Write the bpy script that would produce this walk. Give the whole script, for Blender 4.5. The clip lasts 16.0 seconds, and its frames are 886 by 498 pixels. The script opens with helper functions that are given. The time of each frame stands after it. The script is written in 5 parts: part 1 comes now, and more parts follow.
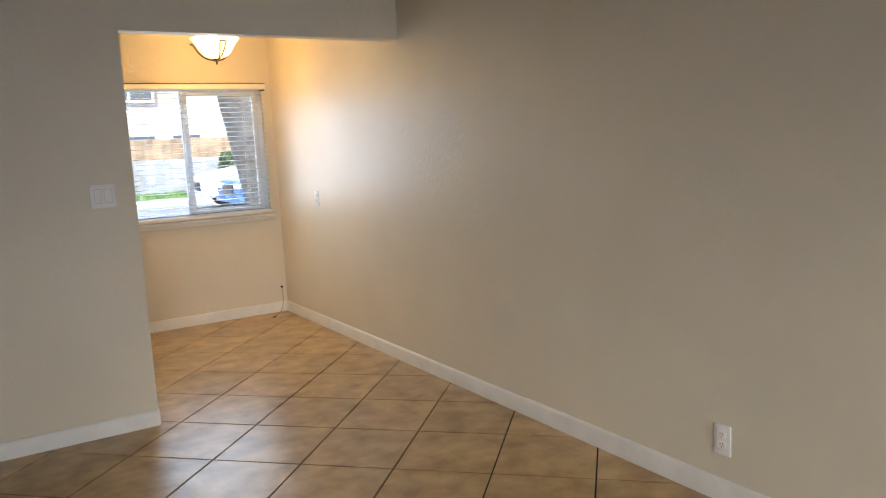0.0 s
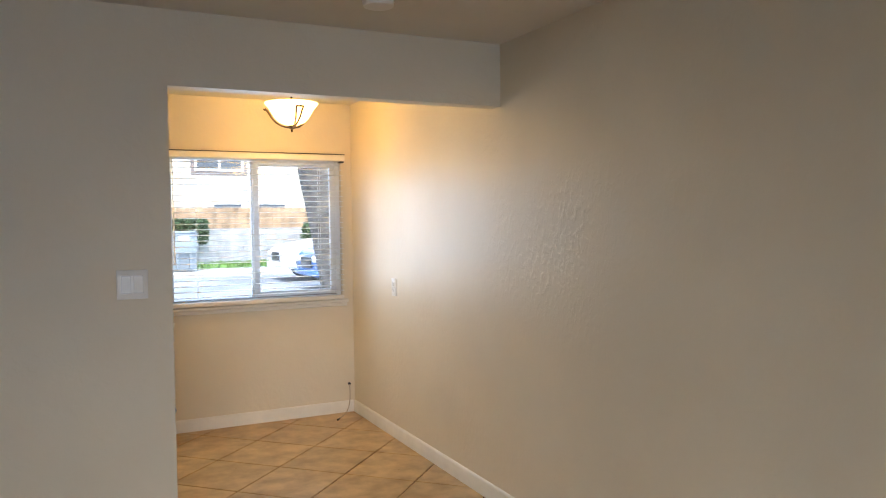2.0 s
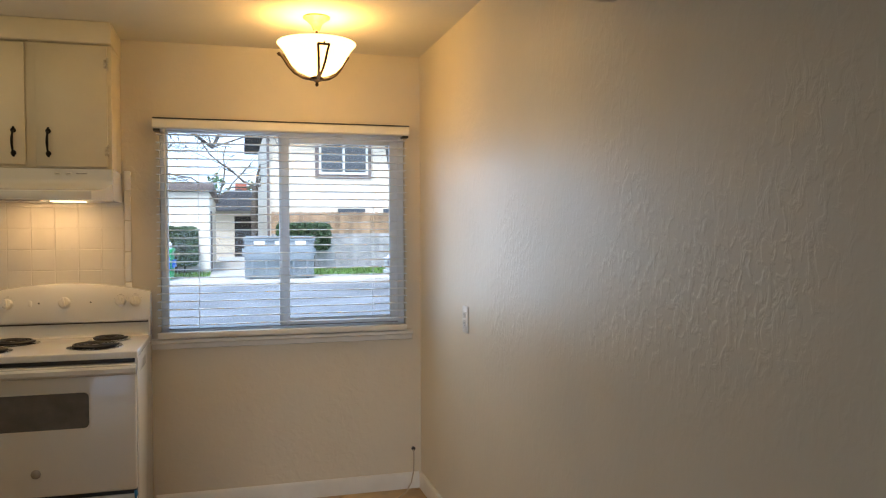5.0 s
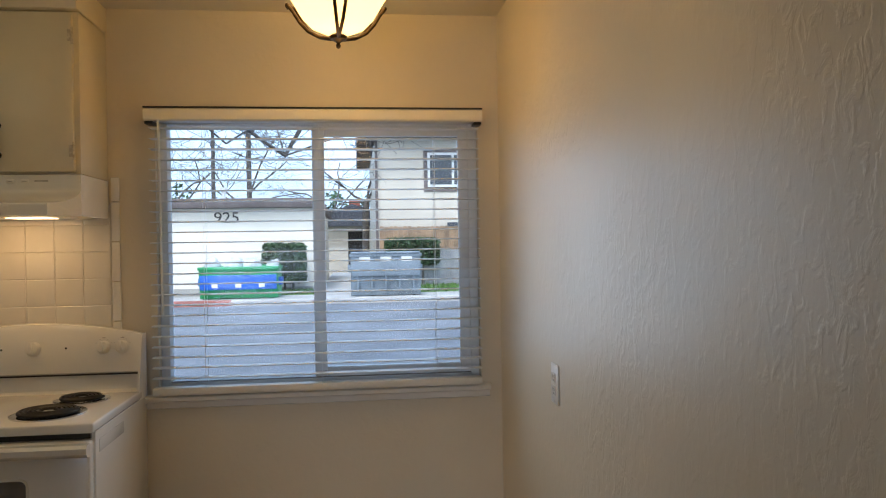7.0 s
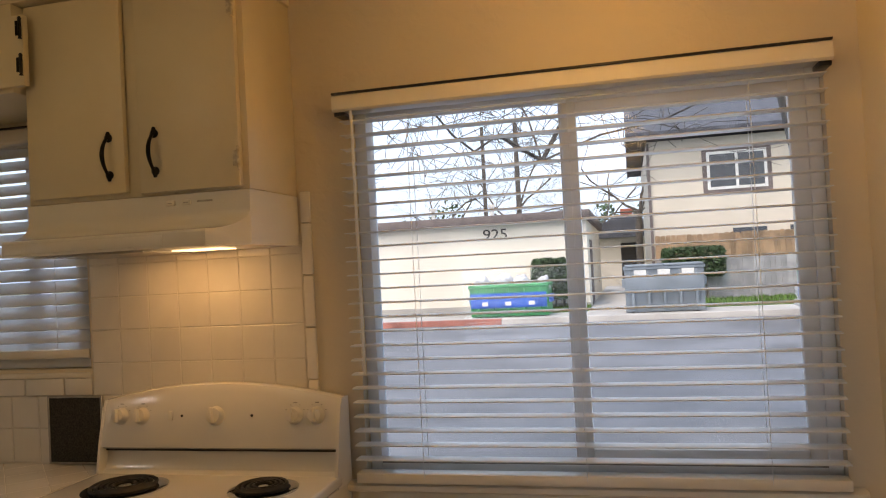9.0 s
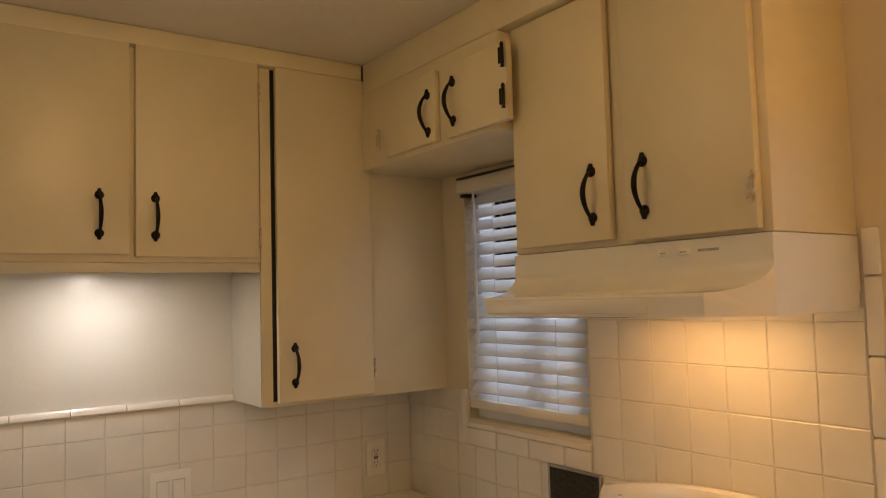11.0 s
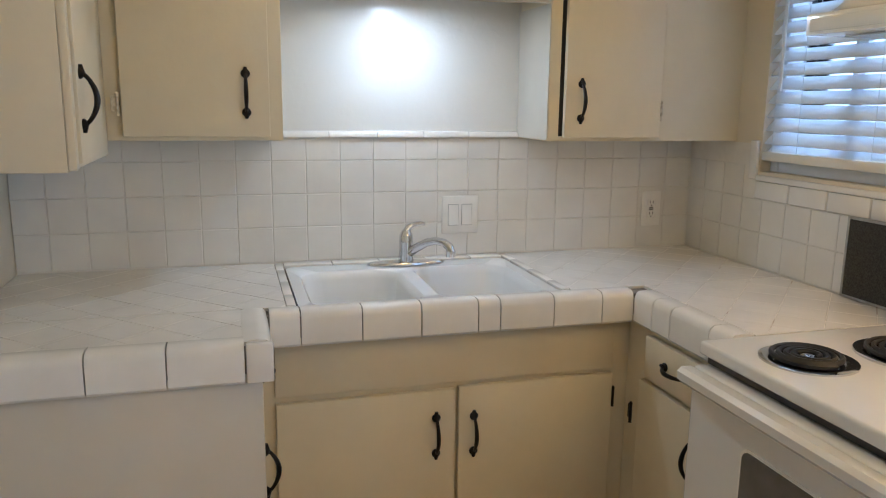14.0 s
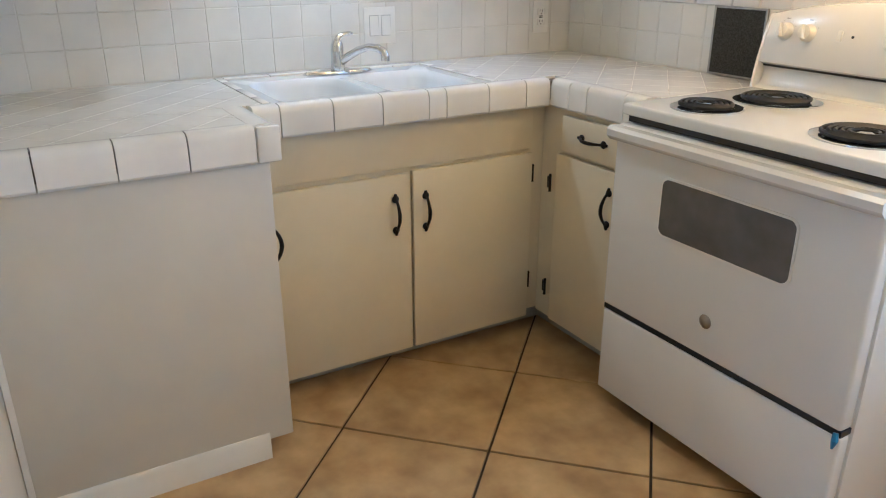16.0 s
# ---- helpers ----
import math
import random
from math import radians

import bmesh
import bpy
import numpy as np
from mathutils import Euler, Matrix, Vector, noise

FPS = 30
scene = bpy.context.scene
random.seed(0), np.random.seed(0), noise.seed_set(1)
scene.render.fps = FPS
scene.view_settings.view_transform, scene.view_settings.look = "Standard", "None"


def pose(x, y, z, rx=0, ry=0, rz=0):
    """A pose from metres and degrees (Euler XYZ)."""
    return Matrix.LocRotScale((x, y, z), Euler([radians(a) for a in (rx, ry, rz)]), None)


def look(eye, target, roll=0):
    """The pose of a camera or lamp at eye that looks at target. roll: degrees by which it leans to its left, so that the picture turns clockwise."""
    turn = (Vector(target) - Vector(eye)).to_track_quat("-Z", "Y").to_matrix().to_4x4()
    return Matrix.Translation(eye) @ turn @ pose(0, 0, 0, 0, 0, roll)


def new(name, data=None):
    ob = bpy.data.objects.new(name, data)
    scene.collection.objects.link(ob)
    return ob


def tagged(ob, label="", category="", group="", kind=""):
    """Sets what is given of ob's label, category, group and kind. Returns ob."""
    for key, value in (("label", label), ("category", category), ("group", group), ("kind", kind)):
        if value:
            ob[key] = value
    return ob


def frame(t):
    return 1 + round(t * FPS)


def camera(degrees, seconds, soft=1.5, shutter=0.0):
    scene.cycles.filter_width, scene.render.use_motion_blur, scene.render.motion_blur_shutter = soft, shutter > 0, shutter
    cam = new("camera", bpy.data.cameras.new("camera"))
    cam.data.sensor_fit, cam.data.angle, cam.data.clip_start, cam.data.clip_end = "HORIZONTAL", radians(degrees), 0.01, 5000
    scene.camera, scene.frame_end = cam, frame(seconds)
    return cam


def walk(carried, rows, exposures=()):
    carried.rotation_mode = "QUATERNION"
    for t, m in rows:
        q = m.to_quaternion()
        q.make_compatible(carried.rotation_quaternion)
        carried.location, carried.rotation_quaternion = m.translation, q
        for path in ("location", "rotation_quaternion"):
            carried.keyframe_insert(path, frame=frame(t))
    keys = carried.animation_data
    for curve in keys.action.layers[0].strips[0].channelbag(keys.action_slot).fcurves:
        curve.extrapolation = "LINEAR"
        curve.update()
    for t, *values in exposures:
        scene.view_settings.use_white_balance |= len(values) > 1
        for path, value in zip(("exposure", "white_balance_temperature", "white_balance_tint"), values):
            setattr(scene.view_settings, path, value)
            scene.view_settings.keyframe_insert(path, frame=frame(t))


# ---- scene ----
cam = camera(60.9, 16.0, soft=1.1)
PATH = [
    (0, (0.887, 1.531, 1.402), (1.933, 3.213, 1.125), -2.9),
    (0.5, (0.903, 1.651, 1.44), (1.928, 3.355, 1.227), -2.1),
    (1, (0.948, 1.903, 1.448), (1.978, 3.61, 1.288), -1.7),
    (1.5, (1.056, 2.091, 1.447), (2.055, 3.82, 1.331), -1.8),
    (2, (1.242, 2.34, 1.466), (2.122, 4.134, 1.393), -0.7),
    (2.5, (1.365, 2.585, 1.449), (2.204, 4.4, 1.401), -0.7),
    (3, (1.504, 2.856, 1.449), (2.324, 4.679, 1.401), -0.8),
    (3.5, (1.724, 3.104, 1.436), (2.47, 4.958, 1.372), -0.2),
    (3.7, (1.783, 3.212, 1.44), (2.51, 5.074, 1.368), -0.1),
    (5.8, (2.374, 4.273, 1.416), (2.812, 6.224, 1.384), -0.7),
    (6, (2.404, 4.387, 1.436), (2.829, 6.341, 1.409), -0.9),
    (6.5, (2.476, 4.614, 1.431), (2.844, 6.579, 1.416), -1.1),
    (7, (2.592, 4.862, 1.447), (2.825, 6.848, 1.434), -0.9),
    (7.5, (2.626, 5.075, 1.448), (2.721, 7.073, 1.458), -1.4),
    (8, (2.626, 5.349, 1.461), (2.581, 7.348, 1.493), -2.5),
    (8.2, (2.645, 5.445, 1.454), (2.516, 7.441, 1.498), -2.7),
    (10.3, (2.418, 6.302, 1.566), (1.23, 7.91, 1.609), -2.9),
    (10.5, (2.398, 6.339, 1.577), (1.074, 7.837, 1.645), -2.6),
    (11, (2.389, 6.387, 1.609), (0.756, 7.534, 1.739), -1.6),
    (11.5, (2.385, 6.379, 1.598), (0.548, 7.147, 1.793), -0.6),
    (12, (2.383, 6.349, 1.587), (0.464, 6.897, 1.728), 0.5),
    (12.5, (2.382, 6.345, 1.534), (0.44, 6.822, 1.537), 1.2),
    (13, (2.384, 6.342, 1.476), (0.445, 6.815, 1.35), 1.1),
    (13.5, (2.377, 6.339, 1.444), (0.456, 6.833, 1.187), 1.0),
    (14, (2.371, 6.303, 1.414), (0.483, 6.839, 1.032), 0.7),
    (14.5, (2.368, 6.209, 1.374), (0.521, 6.804, 0.89), 0.4),
    (15, (2.363, 6.075, 1.345), (0.575, 6.761, 0.769), 0.1),
    (15.5, (2.407, 5.958, 1.327), (0.69, 6.747, 0.673), -0.1),
    (16, (2.534, 5.83, 1.295), (0.924, 6.762, 0.561), -0.1),
]
SKY, SUN = 0.15, 2.0
WINDOW_W, WINDOW_O, PATIO_W, PENDANT_W, BOWL_E, PUCK_W, KWIN_W, HOOD_W = 1.5, 1.6, 3.0, 2.1, 2.0, 0.44, 1.05, 0.42
BOWL_W, DOME_W, DOME_E = 1.6, 0.68, 0.9
TREE_X, TREE_Y = 4.33, 11.0
EXPO = [(0, 2.05, 6650, 13), (1.5, 2.08, 6650, 13), (3.5, 1.74, 6450, 12), (5.8, 0.97, 6200, 11), (7, 0.70, 6150, 11), (8.2, 0.58, 6300, 12), (10.3, 0.68, 10600, 34), (10.9, 1.12, 8500, 23), (11.5, 1.55, 6600, 12), (12.5, 1.85, 5400, 10), (14.0, 1.88, 5250, 10), (16, 2.40, 4900, 9)]
walk(cam, [(t, look(eye, target, roll)) for t, eye, target, roll in PATH],
     exposures=EXPO)

# ---- world and light ----
world = bpy.data.worlds.new("world")
scene.world = world
world.use_nodes = True
wn = world.node_tree.nodes
sky = wn.new("ShaderNodeTexSky")
sky.sky_type = "NISHITA"
sky.sun_disc = False
sky.sun_elevation, sky.sun_rotation = radians(38), radians(200)
sky.dust_density, sky.air_density = 4.0, 1.5
hazy = wn.new("ShaderNodeMixRGB")
hazy.inputs[0].default_value = 0.55
hazy.inputs[2].default_value = (6.3, 9.0, 13.0, 1)
world.node_tree.links.new(sky.outputs[0], hazy.inputs[1])
world.node_tree.links.new(hazy.outputs[0], wn["Background"].inputs[0])
wn["Background"].inputs[1].default_value = SKY


def lamp(name, kind, place, energy, color, size=0.1, target=None, size_y=None):
    data = bpy.data.lights.new(name, kind)
    data.energy, data.color = energy, color
    if kind == "AREA":
        data.size = size
        if size_y:
            data.shape, data.size_y = "RECTANGLE", size_y
    elif kind == "SUN":
        data.angle = radians(size)
    else:
        data.shadow_soft_size = size
    ob = new(name, data)
    ob.matrix_world = look(place, target) if target else Matrix.Translation(place)
    return ob


# ---- plan ----
XR, W, XS = 3.18, 7.885, 0.015            # right wall, window wall, sink wall
PF, PK, JX, HZ = 5.618, 5.703, 1.604, 2.036   # partition front and back, jamb, header
CEIL = 2.37
XL, YB = -1.9, -1.4                       # far side and back of the front room
BW = (1.833, 3.095, 0.884, 1.964)          # large window opening
KW = (0.385, 0.925, 1.215, 1.98)          # kitchen window opening

lamp("sun", "SUN", (0, 0, 30), SUN, (1.0, 0.96, 0.91), 12, (4.0, 14.0, 0))
lamp("window_daylight", "AREA", ((BW[0] + BW[1]) / 2, W - 0.20, 1.38), WINDOW_W, (0.70, 0.86, 1.0), 0.80, (2.46, 3.2, 0.2), 0.90)
bpy.data.lights["window_daylight"].spread = radians(150)
lamp("window_daylight_outer", "AREA", ((BW[0] + BW[1]) / 2, W + 0.125, 1.39), WINDOW_O, (0.62, 0.80, 1.0), 0.95, (2.46, 0, 1.42), 0.80)
bpy.data.lights["window_daylight_outer"].spread = radians(150)
lamp("kitchen_window_daylight", "AREA", (0.685, W + 0.115, 1.6), KWIN_W, (0.7, 0.84, 1.0), 0.5, (0.685, 0, 1.4), 0.72)
lamp("front_window_daylight", "AREA", (0.95, YB + 0.02, 0.82), PATIO_W, (0.90, 0.94, 1.0), 3.5, (3.1, 4.2, 0.1), 1.2)
bpy.data.lights["front_window_daylight"].spread = radians(42)
lamp("pendant_bulb", "POINT", (2.552, 7.245, 2.245), PENDANT_W, (1.0, 0.62, 0.21), 0.05)
lamp("pendant_bowl_glow", "POINT", (2.552, 7.245, 1.90), BOWL_W, (1.0, 0.63, 0.22), 0.13)
lamp("dome_glow", "POINT", (1.14, 6.79, 2.02), DOME_W, (1.0, 0.82, 0.55), 0.12)
lamp("puck_beam", "AREA", (0.212, 6.81, 1.7015), PUCK_W, (0.86, 0.94, 1.0), 0.05, (0.212, 6.81, 0.9), 0.05)
lamp("hood_bulb", "AREA", (1.34, 7.72, 1.550), HOOD_W, (1.0, 0.57, 0.22), 0.34, (1.34, 7.80, 0.9), 0.10)

# ---- materials ----


def mat(name, base, rough=0.5, metal=0.0, vary=0.08, scale=3.0, grain=0.0, grain_scale=200.0, bump=0.0, bump_scale=60.0, tint=None,
        island=0.0, obj=0.0, coat=0.0, rough_vary=0.0):
    m = bpy.data.materials.new(name)
    m.use_nodes = True
    nt = m.node_tree
    n, l = nt.nodes, nt.links
    b = n["Principled BSDF"]
    b.inputs["Roughness"].default_value, b.inputs["Metallic"].default_value = rough, metal
    b.inputs["Coat Weight"].default_value = coat
    co = n.new("ShaderNodeNewGeometry")
    big = n.new("ShaderNodeTexNoise")
    big.inputs["Scale"].default_value, big.inputs["Detail"].default_value = scale, 5
    l.new(co.outputs["Position"], big.inputs["Vector"])
    other = tint or tuple(c * (1 - vary * 2) for c in base)
    lite = tuple(min(1, c * (1 + vary * 0.6)) for c in base)
    ramp = n.new("ShaderNodeValToRGB")
    ramp.color_ramp.elements[0].position, ramp.color_ramp.elements[1].position = 0.3, 0.7
    ramp.color_ramp.elements[0].color, ramp.color_ramp.elements[1].color = (*other, 1), (*lite, 1)
    l.new(big.outputs["Fac"], ramp.inputs["Fac"])
    out = ramp.outputs["Color"]
    if grain:
        fine = n.new("ShaderNodeTexNoise")
        fine.inputs["Scale"].default_value, fine.inputs["Detail"].default_value = grain_scale, 3
        l.new(co.outputs["Position"], fine.inputs["Vector"])
        mx = n.new("ShaderNodeMixRGB")
        mx.blend_type = "OVERLAY"
        mx.inputs[0].default_value = grain
        l.new(out, mx.inputs[1])
        l.new(fine.outputs["Color"], mx.inputs[2])
        hs = n.new("ShaderNodeRGBToBW")
        l.new(fine.outputs["Color"], hs.inputs[0])
        l.new(hs.outputs[0], mx.inputs[2])
        out = mx.outputs[0]
    if obj or island:
        if obj:
            rnd = n.new("ShaderNodeObjectInfo").outputs["Random"]
        else:
            rnd = co.outputs["Random Per Island"]
        mp = n.new("ShaderNodeMapRange")
        amount = obj or island
        mp.inputs["To Min"].default_value, mp.inputs["To Max"].default_value = 1 - amount, 1 + amount
        l.new(rnd, mp.inputs["Value"])
        mul = n.new("ShaderNodeVectorMath")
        mul.operation = "SCALE"
        l.new(out, mul.inputs[0])
        l.new(mp.outputs[0], mul.inputs["Scale"])
        out = mul.outputs[0]
    l.new(out, b.inputs["Base Color"])
    if rough_vary:
        rv = n.new("ShaderNodeTexNoise")
        rv.inputs["Scale"].default_value, rv.inputs["Detail"].default_value = scale * 3, 4
        l.new(co.outputs["Position"], rv.inputs["Vector"])
        rm = n.new("ShaderNodeMapRange")
        rm.inputs["To Min"].default_value, rm.inputs["To Max"].default_value = max(0.02, rough - rough_vary), min(1, rough + rough_vary)
        l.new(rv.outputs["Fac"], rm.inputs["Value"])
        l.new(rm.outputs[0], b.inputs["Roughness"])
    if bump:
        bn = n.new("ShaderNodeTexNoise")
        bn.inputs["Scale"].default_value, bn.inputs["Detail"].default_value = bump_scale, 4
        l.new(co.outputs["Position"], bn.inputs["Vector"])
        bp = n.new("ShaderNodeBump")
        bp.inputs["Strength"].default_value, bp.inputs["Distance"].default_value = bump, 0.004
        l.new(bn.outputs["Fac"], bp.inputs["Height"])
        l.new(bp.outputs[0], b.inputs["Normal"])
    return m


def plaster(name, base, rough, strength, stretch):
    """Painted wall with hand-trowelled relief: broad trowel ridges over a fine roller stipple."""
    m = mat(name, base, rough, vary=0.035, scale=1.4, rough_vary=0.06)
    nt = m.node_tree
    n, l = nt.nodes, nt.links
    geo = n.new("ShaderNodeNewGeometry")
    mp = n.new("ShaderNodeMapping")
    mp.inputs["Scale"].default_value = stretch
    l.new(geo.outputs["Position"], mp.inputs["Vector"])
    warp = n.new("ShaderNodeTexNoise")
    warp.inputs["Scale"].default_value, warp.inputs["Detail"].default_value, warp.inputs["Distortion"].default_value = 27, 4, 0.6
    l.new(mp.outputs[0], warp.inputs["Vector"])
    ridge = n.new("ShaderNodeValToRGB")
    ridge.color_ramp.elements[0].position, ridge.color_ramp.elements[1].position = 0.46, 0.60
    l.new(warp.outputs["Fac"], ridge.inputs["Fac"])
    fine = n.new("ShaderNodeTexNoise")
    fine.inputs["Scale"].default_value, fine.inputs["Detail"].default_value = 55, 4
    l.new(mp.outputs[0], fine.inputs["Vector"])
    patch = n.new("ShaderNodeTexNoise")
    patch.inputs["Scale"].default_value, patch.inputs["Detail"].default_value = 1.9, 3
    l.new(geo.outputs["Position"], patch.inputs["Vector"])
    pr = n.new("ShaderNodeMapRange")
    pr.inputs["From Min"].default_value, pr.inputs["From Max"].default_value = 0.48, 0.64
    pr.inputs["To Min"].default_value, pr.inputs["To Max"].default_value = 0.3, 1.0
    l.new(patch.outputs["Fac"], pr.inputs["Value"])
    mul = n.new("ShaderNodeMath")
    mul.operation = "MULTIPLY"
    l.new(ridge.outputs["Color"], mul.inputs[0])
    l.new(pr.outputs[0], mul.inputs[1])
    add = n.new("ShaderNodeMath")
    add.operation = "MULTIPLY_ADD"
    add.inputs[1].default_value = 0.45
    l.new(fine.outputs["Fac"], add.inputs[0])
    l.new(mul.outputs[0], add.inputs[2])
    bp = n.new("ShaderNodeBump")
    bp.inputs["Strength"].default_value, bp.inputs["Distance"].default_value = strength, 0.005
    l.new(add.outputs[0], bp.inputs["Height"])
    l.new(bp.outputs[0], n["Principled BSDF"].inputs["Normal"])
    return m


def glow(name, color, strength, base=(0.8, 0.8, 0.8)):
    m = bpy.data.materials.new(name)
    m.use_nodes = True
    b = m.node_tree.nodes["Principled BSDF"]
    b.inputs["Base Color"].default_value = (*base, 1)
    b.inputs["Emission Color"].default_value = (*color, 1)
    b.inputs["Emission Strength"].default_value = strength
    b.inputs["Roughness"].default_value = 0.4
    return m


def glass(name, tint=(0.97, 0.98, 0.985), gloss=0.5):
    m = bpy.data.materials.new(name)
    m.use_nodes = True
    n, l = m.node_tree.nodes, m.node_tree.links
    n.remove(n["Principled BSDF"])
    tr = n.new("ShaderNodeBsdfTransparent")
    tr.inputs[0].default_value = (*tint, 1)
    gl = n.new("ShaderNodeBsdfGlossy")
    gl.inputs["Roughness"].default_value = 0.02
    fr = n.new("ShaderNodeFresnel")
    fr.inputs[0].default_value = 1.0 + gloss
    mx = n.new("ShaderNodeMixShader")
    l.new(fr.outputs[0], mx.inputs[0])
    l.new(tr.outputs[0], mx.inputs[1])
    l.new(gl.outputs[0], mx.inputs[2])
    l.new(mx.outputs[0], n["Material Output"].inputs[0])
    return m


WALL = plaster("cream_wall_paint", (0.72, 0.642, 0.50), 0.42, 0.17, (1, 1.3, 0.8))
WALL_SMOOTH = plaster("cream_wall_paint_smooth", (0.72, 0.642, 0.50), 0.5, 0.16, (1, 1, 1))
NICHE = plaster("white_niche_paint", (0.74, 0.73, 0.69), 0.24, 0.08, (1, 1, 1))
CEILING = mat("ceiling_paint", (0.70, 0.66, 0.58), 0.8, vary=0.03, scale=2, bump=0.35, bump_scale=45)
TRIM = mat("white_trim_paint", (0.80, 0.77, 0.70), 0.38, vary=0.05, scale=6, bump=0.06, bump_scale=30, rough_vary=0.08)
CAB = mat("cream_cabinet_paint", (0.74, 0.655, 0.475), 0.36, vary=0.035, scale=4, bump=0.10, bump_scale=70, rough_vary=0.08, grain=0.04, grain_scale=40)
CAB_IN = mat("white_cabinet_panel", (0.65, 0.605, 0.515), 0.38, vary=0.03, scale=5, bump=0.08, bump_scale=60)
KICK = mat("grey_toe_kick_paint", (0.46, 0.44, 0.39), 0.6, vary=0.15, scale=8)
BLACK = mat("oil_rubbed_black_metal", (0.018, 0.014, 0.012), 0.38, 0.7, vary=0.3, scale=60)
# near-black colour that paints shade into door gaps and a far doorway
SHADE = mat("painted_dark_shade", (0.02, 0.018, 0.015), 0.9)
HINGE = mat("painted_hinge", (0.66, 0.59, 0.46), 0.4, vary=0.2, scale=90, tint=(0.42, 0.34, 0.22))
WTILE = mat("white_glazed_wall_tile", (0.76, 0.735, 0.68), 0.16, vary=0.03, scale=9, obj=0.02, bump=0.05, bump_scale=18, coat=0.3)
CTILE = mat("white_glazed_counter_tile", (0.81, 0.785, 0.735), 0.20, vary=0.04, scale=7, obj=0.025, bump=0.06, bump_scale=16, coat=0.1, rough_vary=0.05)
GROUT = mat("white_grout", (0.74, 0.715, 0.655), 0.6, vary=0.05, scale=10, tint=(0.62, 0.58, 0.51))
GROUT_T = mat("stained_white_grout", (0.66, 0.625, 0.56), 0.7, vary=0.03, scale=9, tint=(0.34, 0.27, 0.19))
ramp_g = [x for x in GROUT_T.node_tree.nodes if x.bl_idname == "ShaderNodeValToRGB"][0].color_ramp
ramp_g.elements[0].position, ramp_g.elements[1].position = 0.36, 0.42
GROUT_D = mat("dirty_counter_grout", (0.30, 0.26, 0.21), 0.85, vary=0.3, scale=18, tint=(0.10, 0.08, 0.06))
FLOOR_GROUT = mat("brown_floor_grout", (0.075, 0.052, 0.036), 0.9, vary=0.25, scale=12)
ENAMEL = mat("white_appliance_enamel", (0.80, 0.79, 0.765), 0.16, vary=0.015, scale=5, coat=0.25, rough_vary=0.04)
PLASTIC = mat("white_plastic", (0.80, 0.78, 0.73), 0.3, vary=0.02, scale=30)
PORCELAIN = mat("white_porcelain", (0.80, 0.81, 0.81), 0.09, vary=0.02, scale=6, coat=0.4)
CHROME = mat("chrome", (0.72, 0.73, 0.75), 0.07, 1.0, vary=0.05, scale=30)
STEEL = mat("brushed_steel", (0.46, 0.45, 0.43), 0.32, 1.0, vary=0.15, scale=40)
COIL = mat("black_burner_coil", (0.022, 0.021, 0.02), 0.5, 0.3, vary=0.3, scale=60)
OVEN_GLASS = mat("smoked_oven_glass", (0.12, 0.115, 0.115), 0.06, vary=0.15, scale=12, coat=0.6)
DARK = mat("black_enamel_and_shade", (0.015, 0.015, 0.017), 0.3)
BLUE_FILM = mat("blue_protective_film", (0.03, 0.2, 0.42), 0.3)
SEAM = mat("black_blue_door_seam", (0.008, 0.018, 0.035), 0.35)
BRONZE = mat("aged_bronze", (0.075, 0.045, 0.022), 0.38, 0.85, vary=0.4, scale=50)
CANOPY = mat("tan_lamp_canopy", (0.52, 0.36, 0.18), 0.4, 0.3, vary=0.2, scale=40)
VINYL = mat("white_window_vinyl", (0.78, 0.81, 0.84), 0.35, vary=0.03, scale=10)
ALU = mat("aged_aluminium_track", (0.30, 0.30, 0.30), 0.45, 0.6, vary=0.25, scale=25)
MESH = mat("dark_mesh_screen", (0.05, 0.047, 0.04), 0.7, 0.2, vary=0.4, scale=220, bump=0.5, bump_scale=400)
CABLE = mat("old_cable_sheath", (0.45, 0.38, 0.28), 0.6)
PANE = glass("window_glass", (0.93, 0.96, 0.985), 0.35)
BOWL = glow("amber_alabaster_glass", (1.0, 0.60, 0.19), BOWL_E, (0.8, 0.62, 0.36))
DOME = glow("pale_amber_dome_glass", (1.0, 0.78, 0.36), DOME_E, (0.8, 0.68, 0.42))
PUCK = glow("led_disc", (0.92, 0.97, 1.0), 11.0)
HOODLENS = glow("hood_lamp_lens", (1.0, 0.7, 0.36), 2.0)


def slat_mat(name, glow_through):
    m = mat(name, (0.80, 0.82, 0.84), 0.4, vary=0.02, scale=12)
    nt = m.node_tree
    n, l = nt.nodes, nt.links
    tl = n.new("ShaderNodeBsdfTranslucent")
    tl.inputs[0].default_value = (0.8, 0.84, 0.88, 1)
    mx = n.new("ShaderNodeMixShader")
    mx.inputs[0].default_value = glow_through
    l.new(n["Principled BSDF"].outputs[0], mx.inputs[1])
    l.new(tl.outputs[0], mx.inputs[2])
    l.new(mx.outputs[0], n["Material Output"].inputs[0])
    return m


SLAT = slat_mat("white_vinyl_slat", 0.14)


def floor_tile_mat():
    """Glazed ceramic in warm tan, mottled in clouds, each tile turned out a little different."""
    m = mat("tan_mottled_floor_tile", (0.56, 0.385, 0.185), 0.30, vary=0.2, scale=6.5, tint=(0.34, 0.21, 0.090), obj=0.08, grain=0.24,
            grain_scale=15, rough_vary=0.05)
    return m


FTILE = floor_tile_mat()

# ---- building blocks ----
ORG = {}


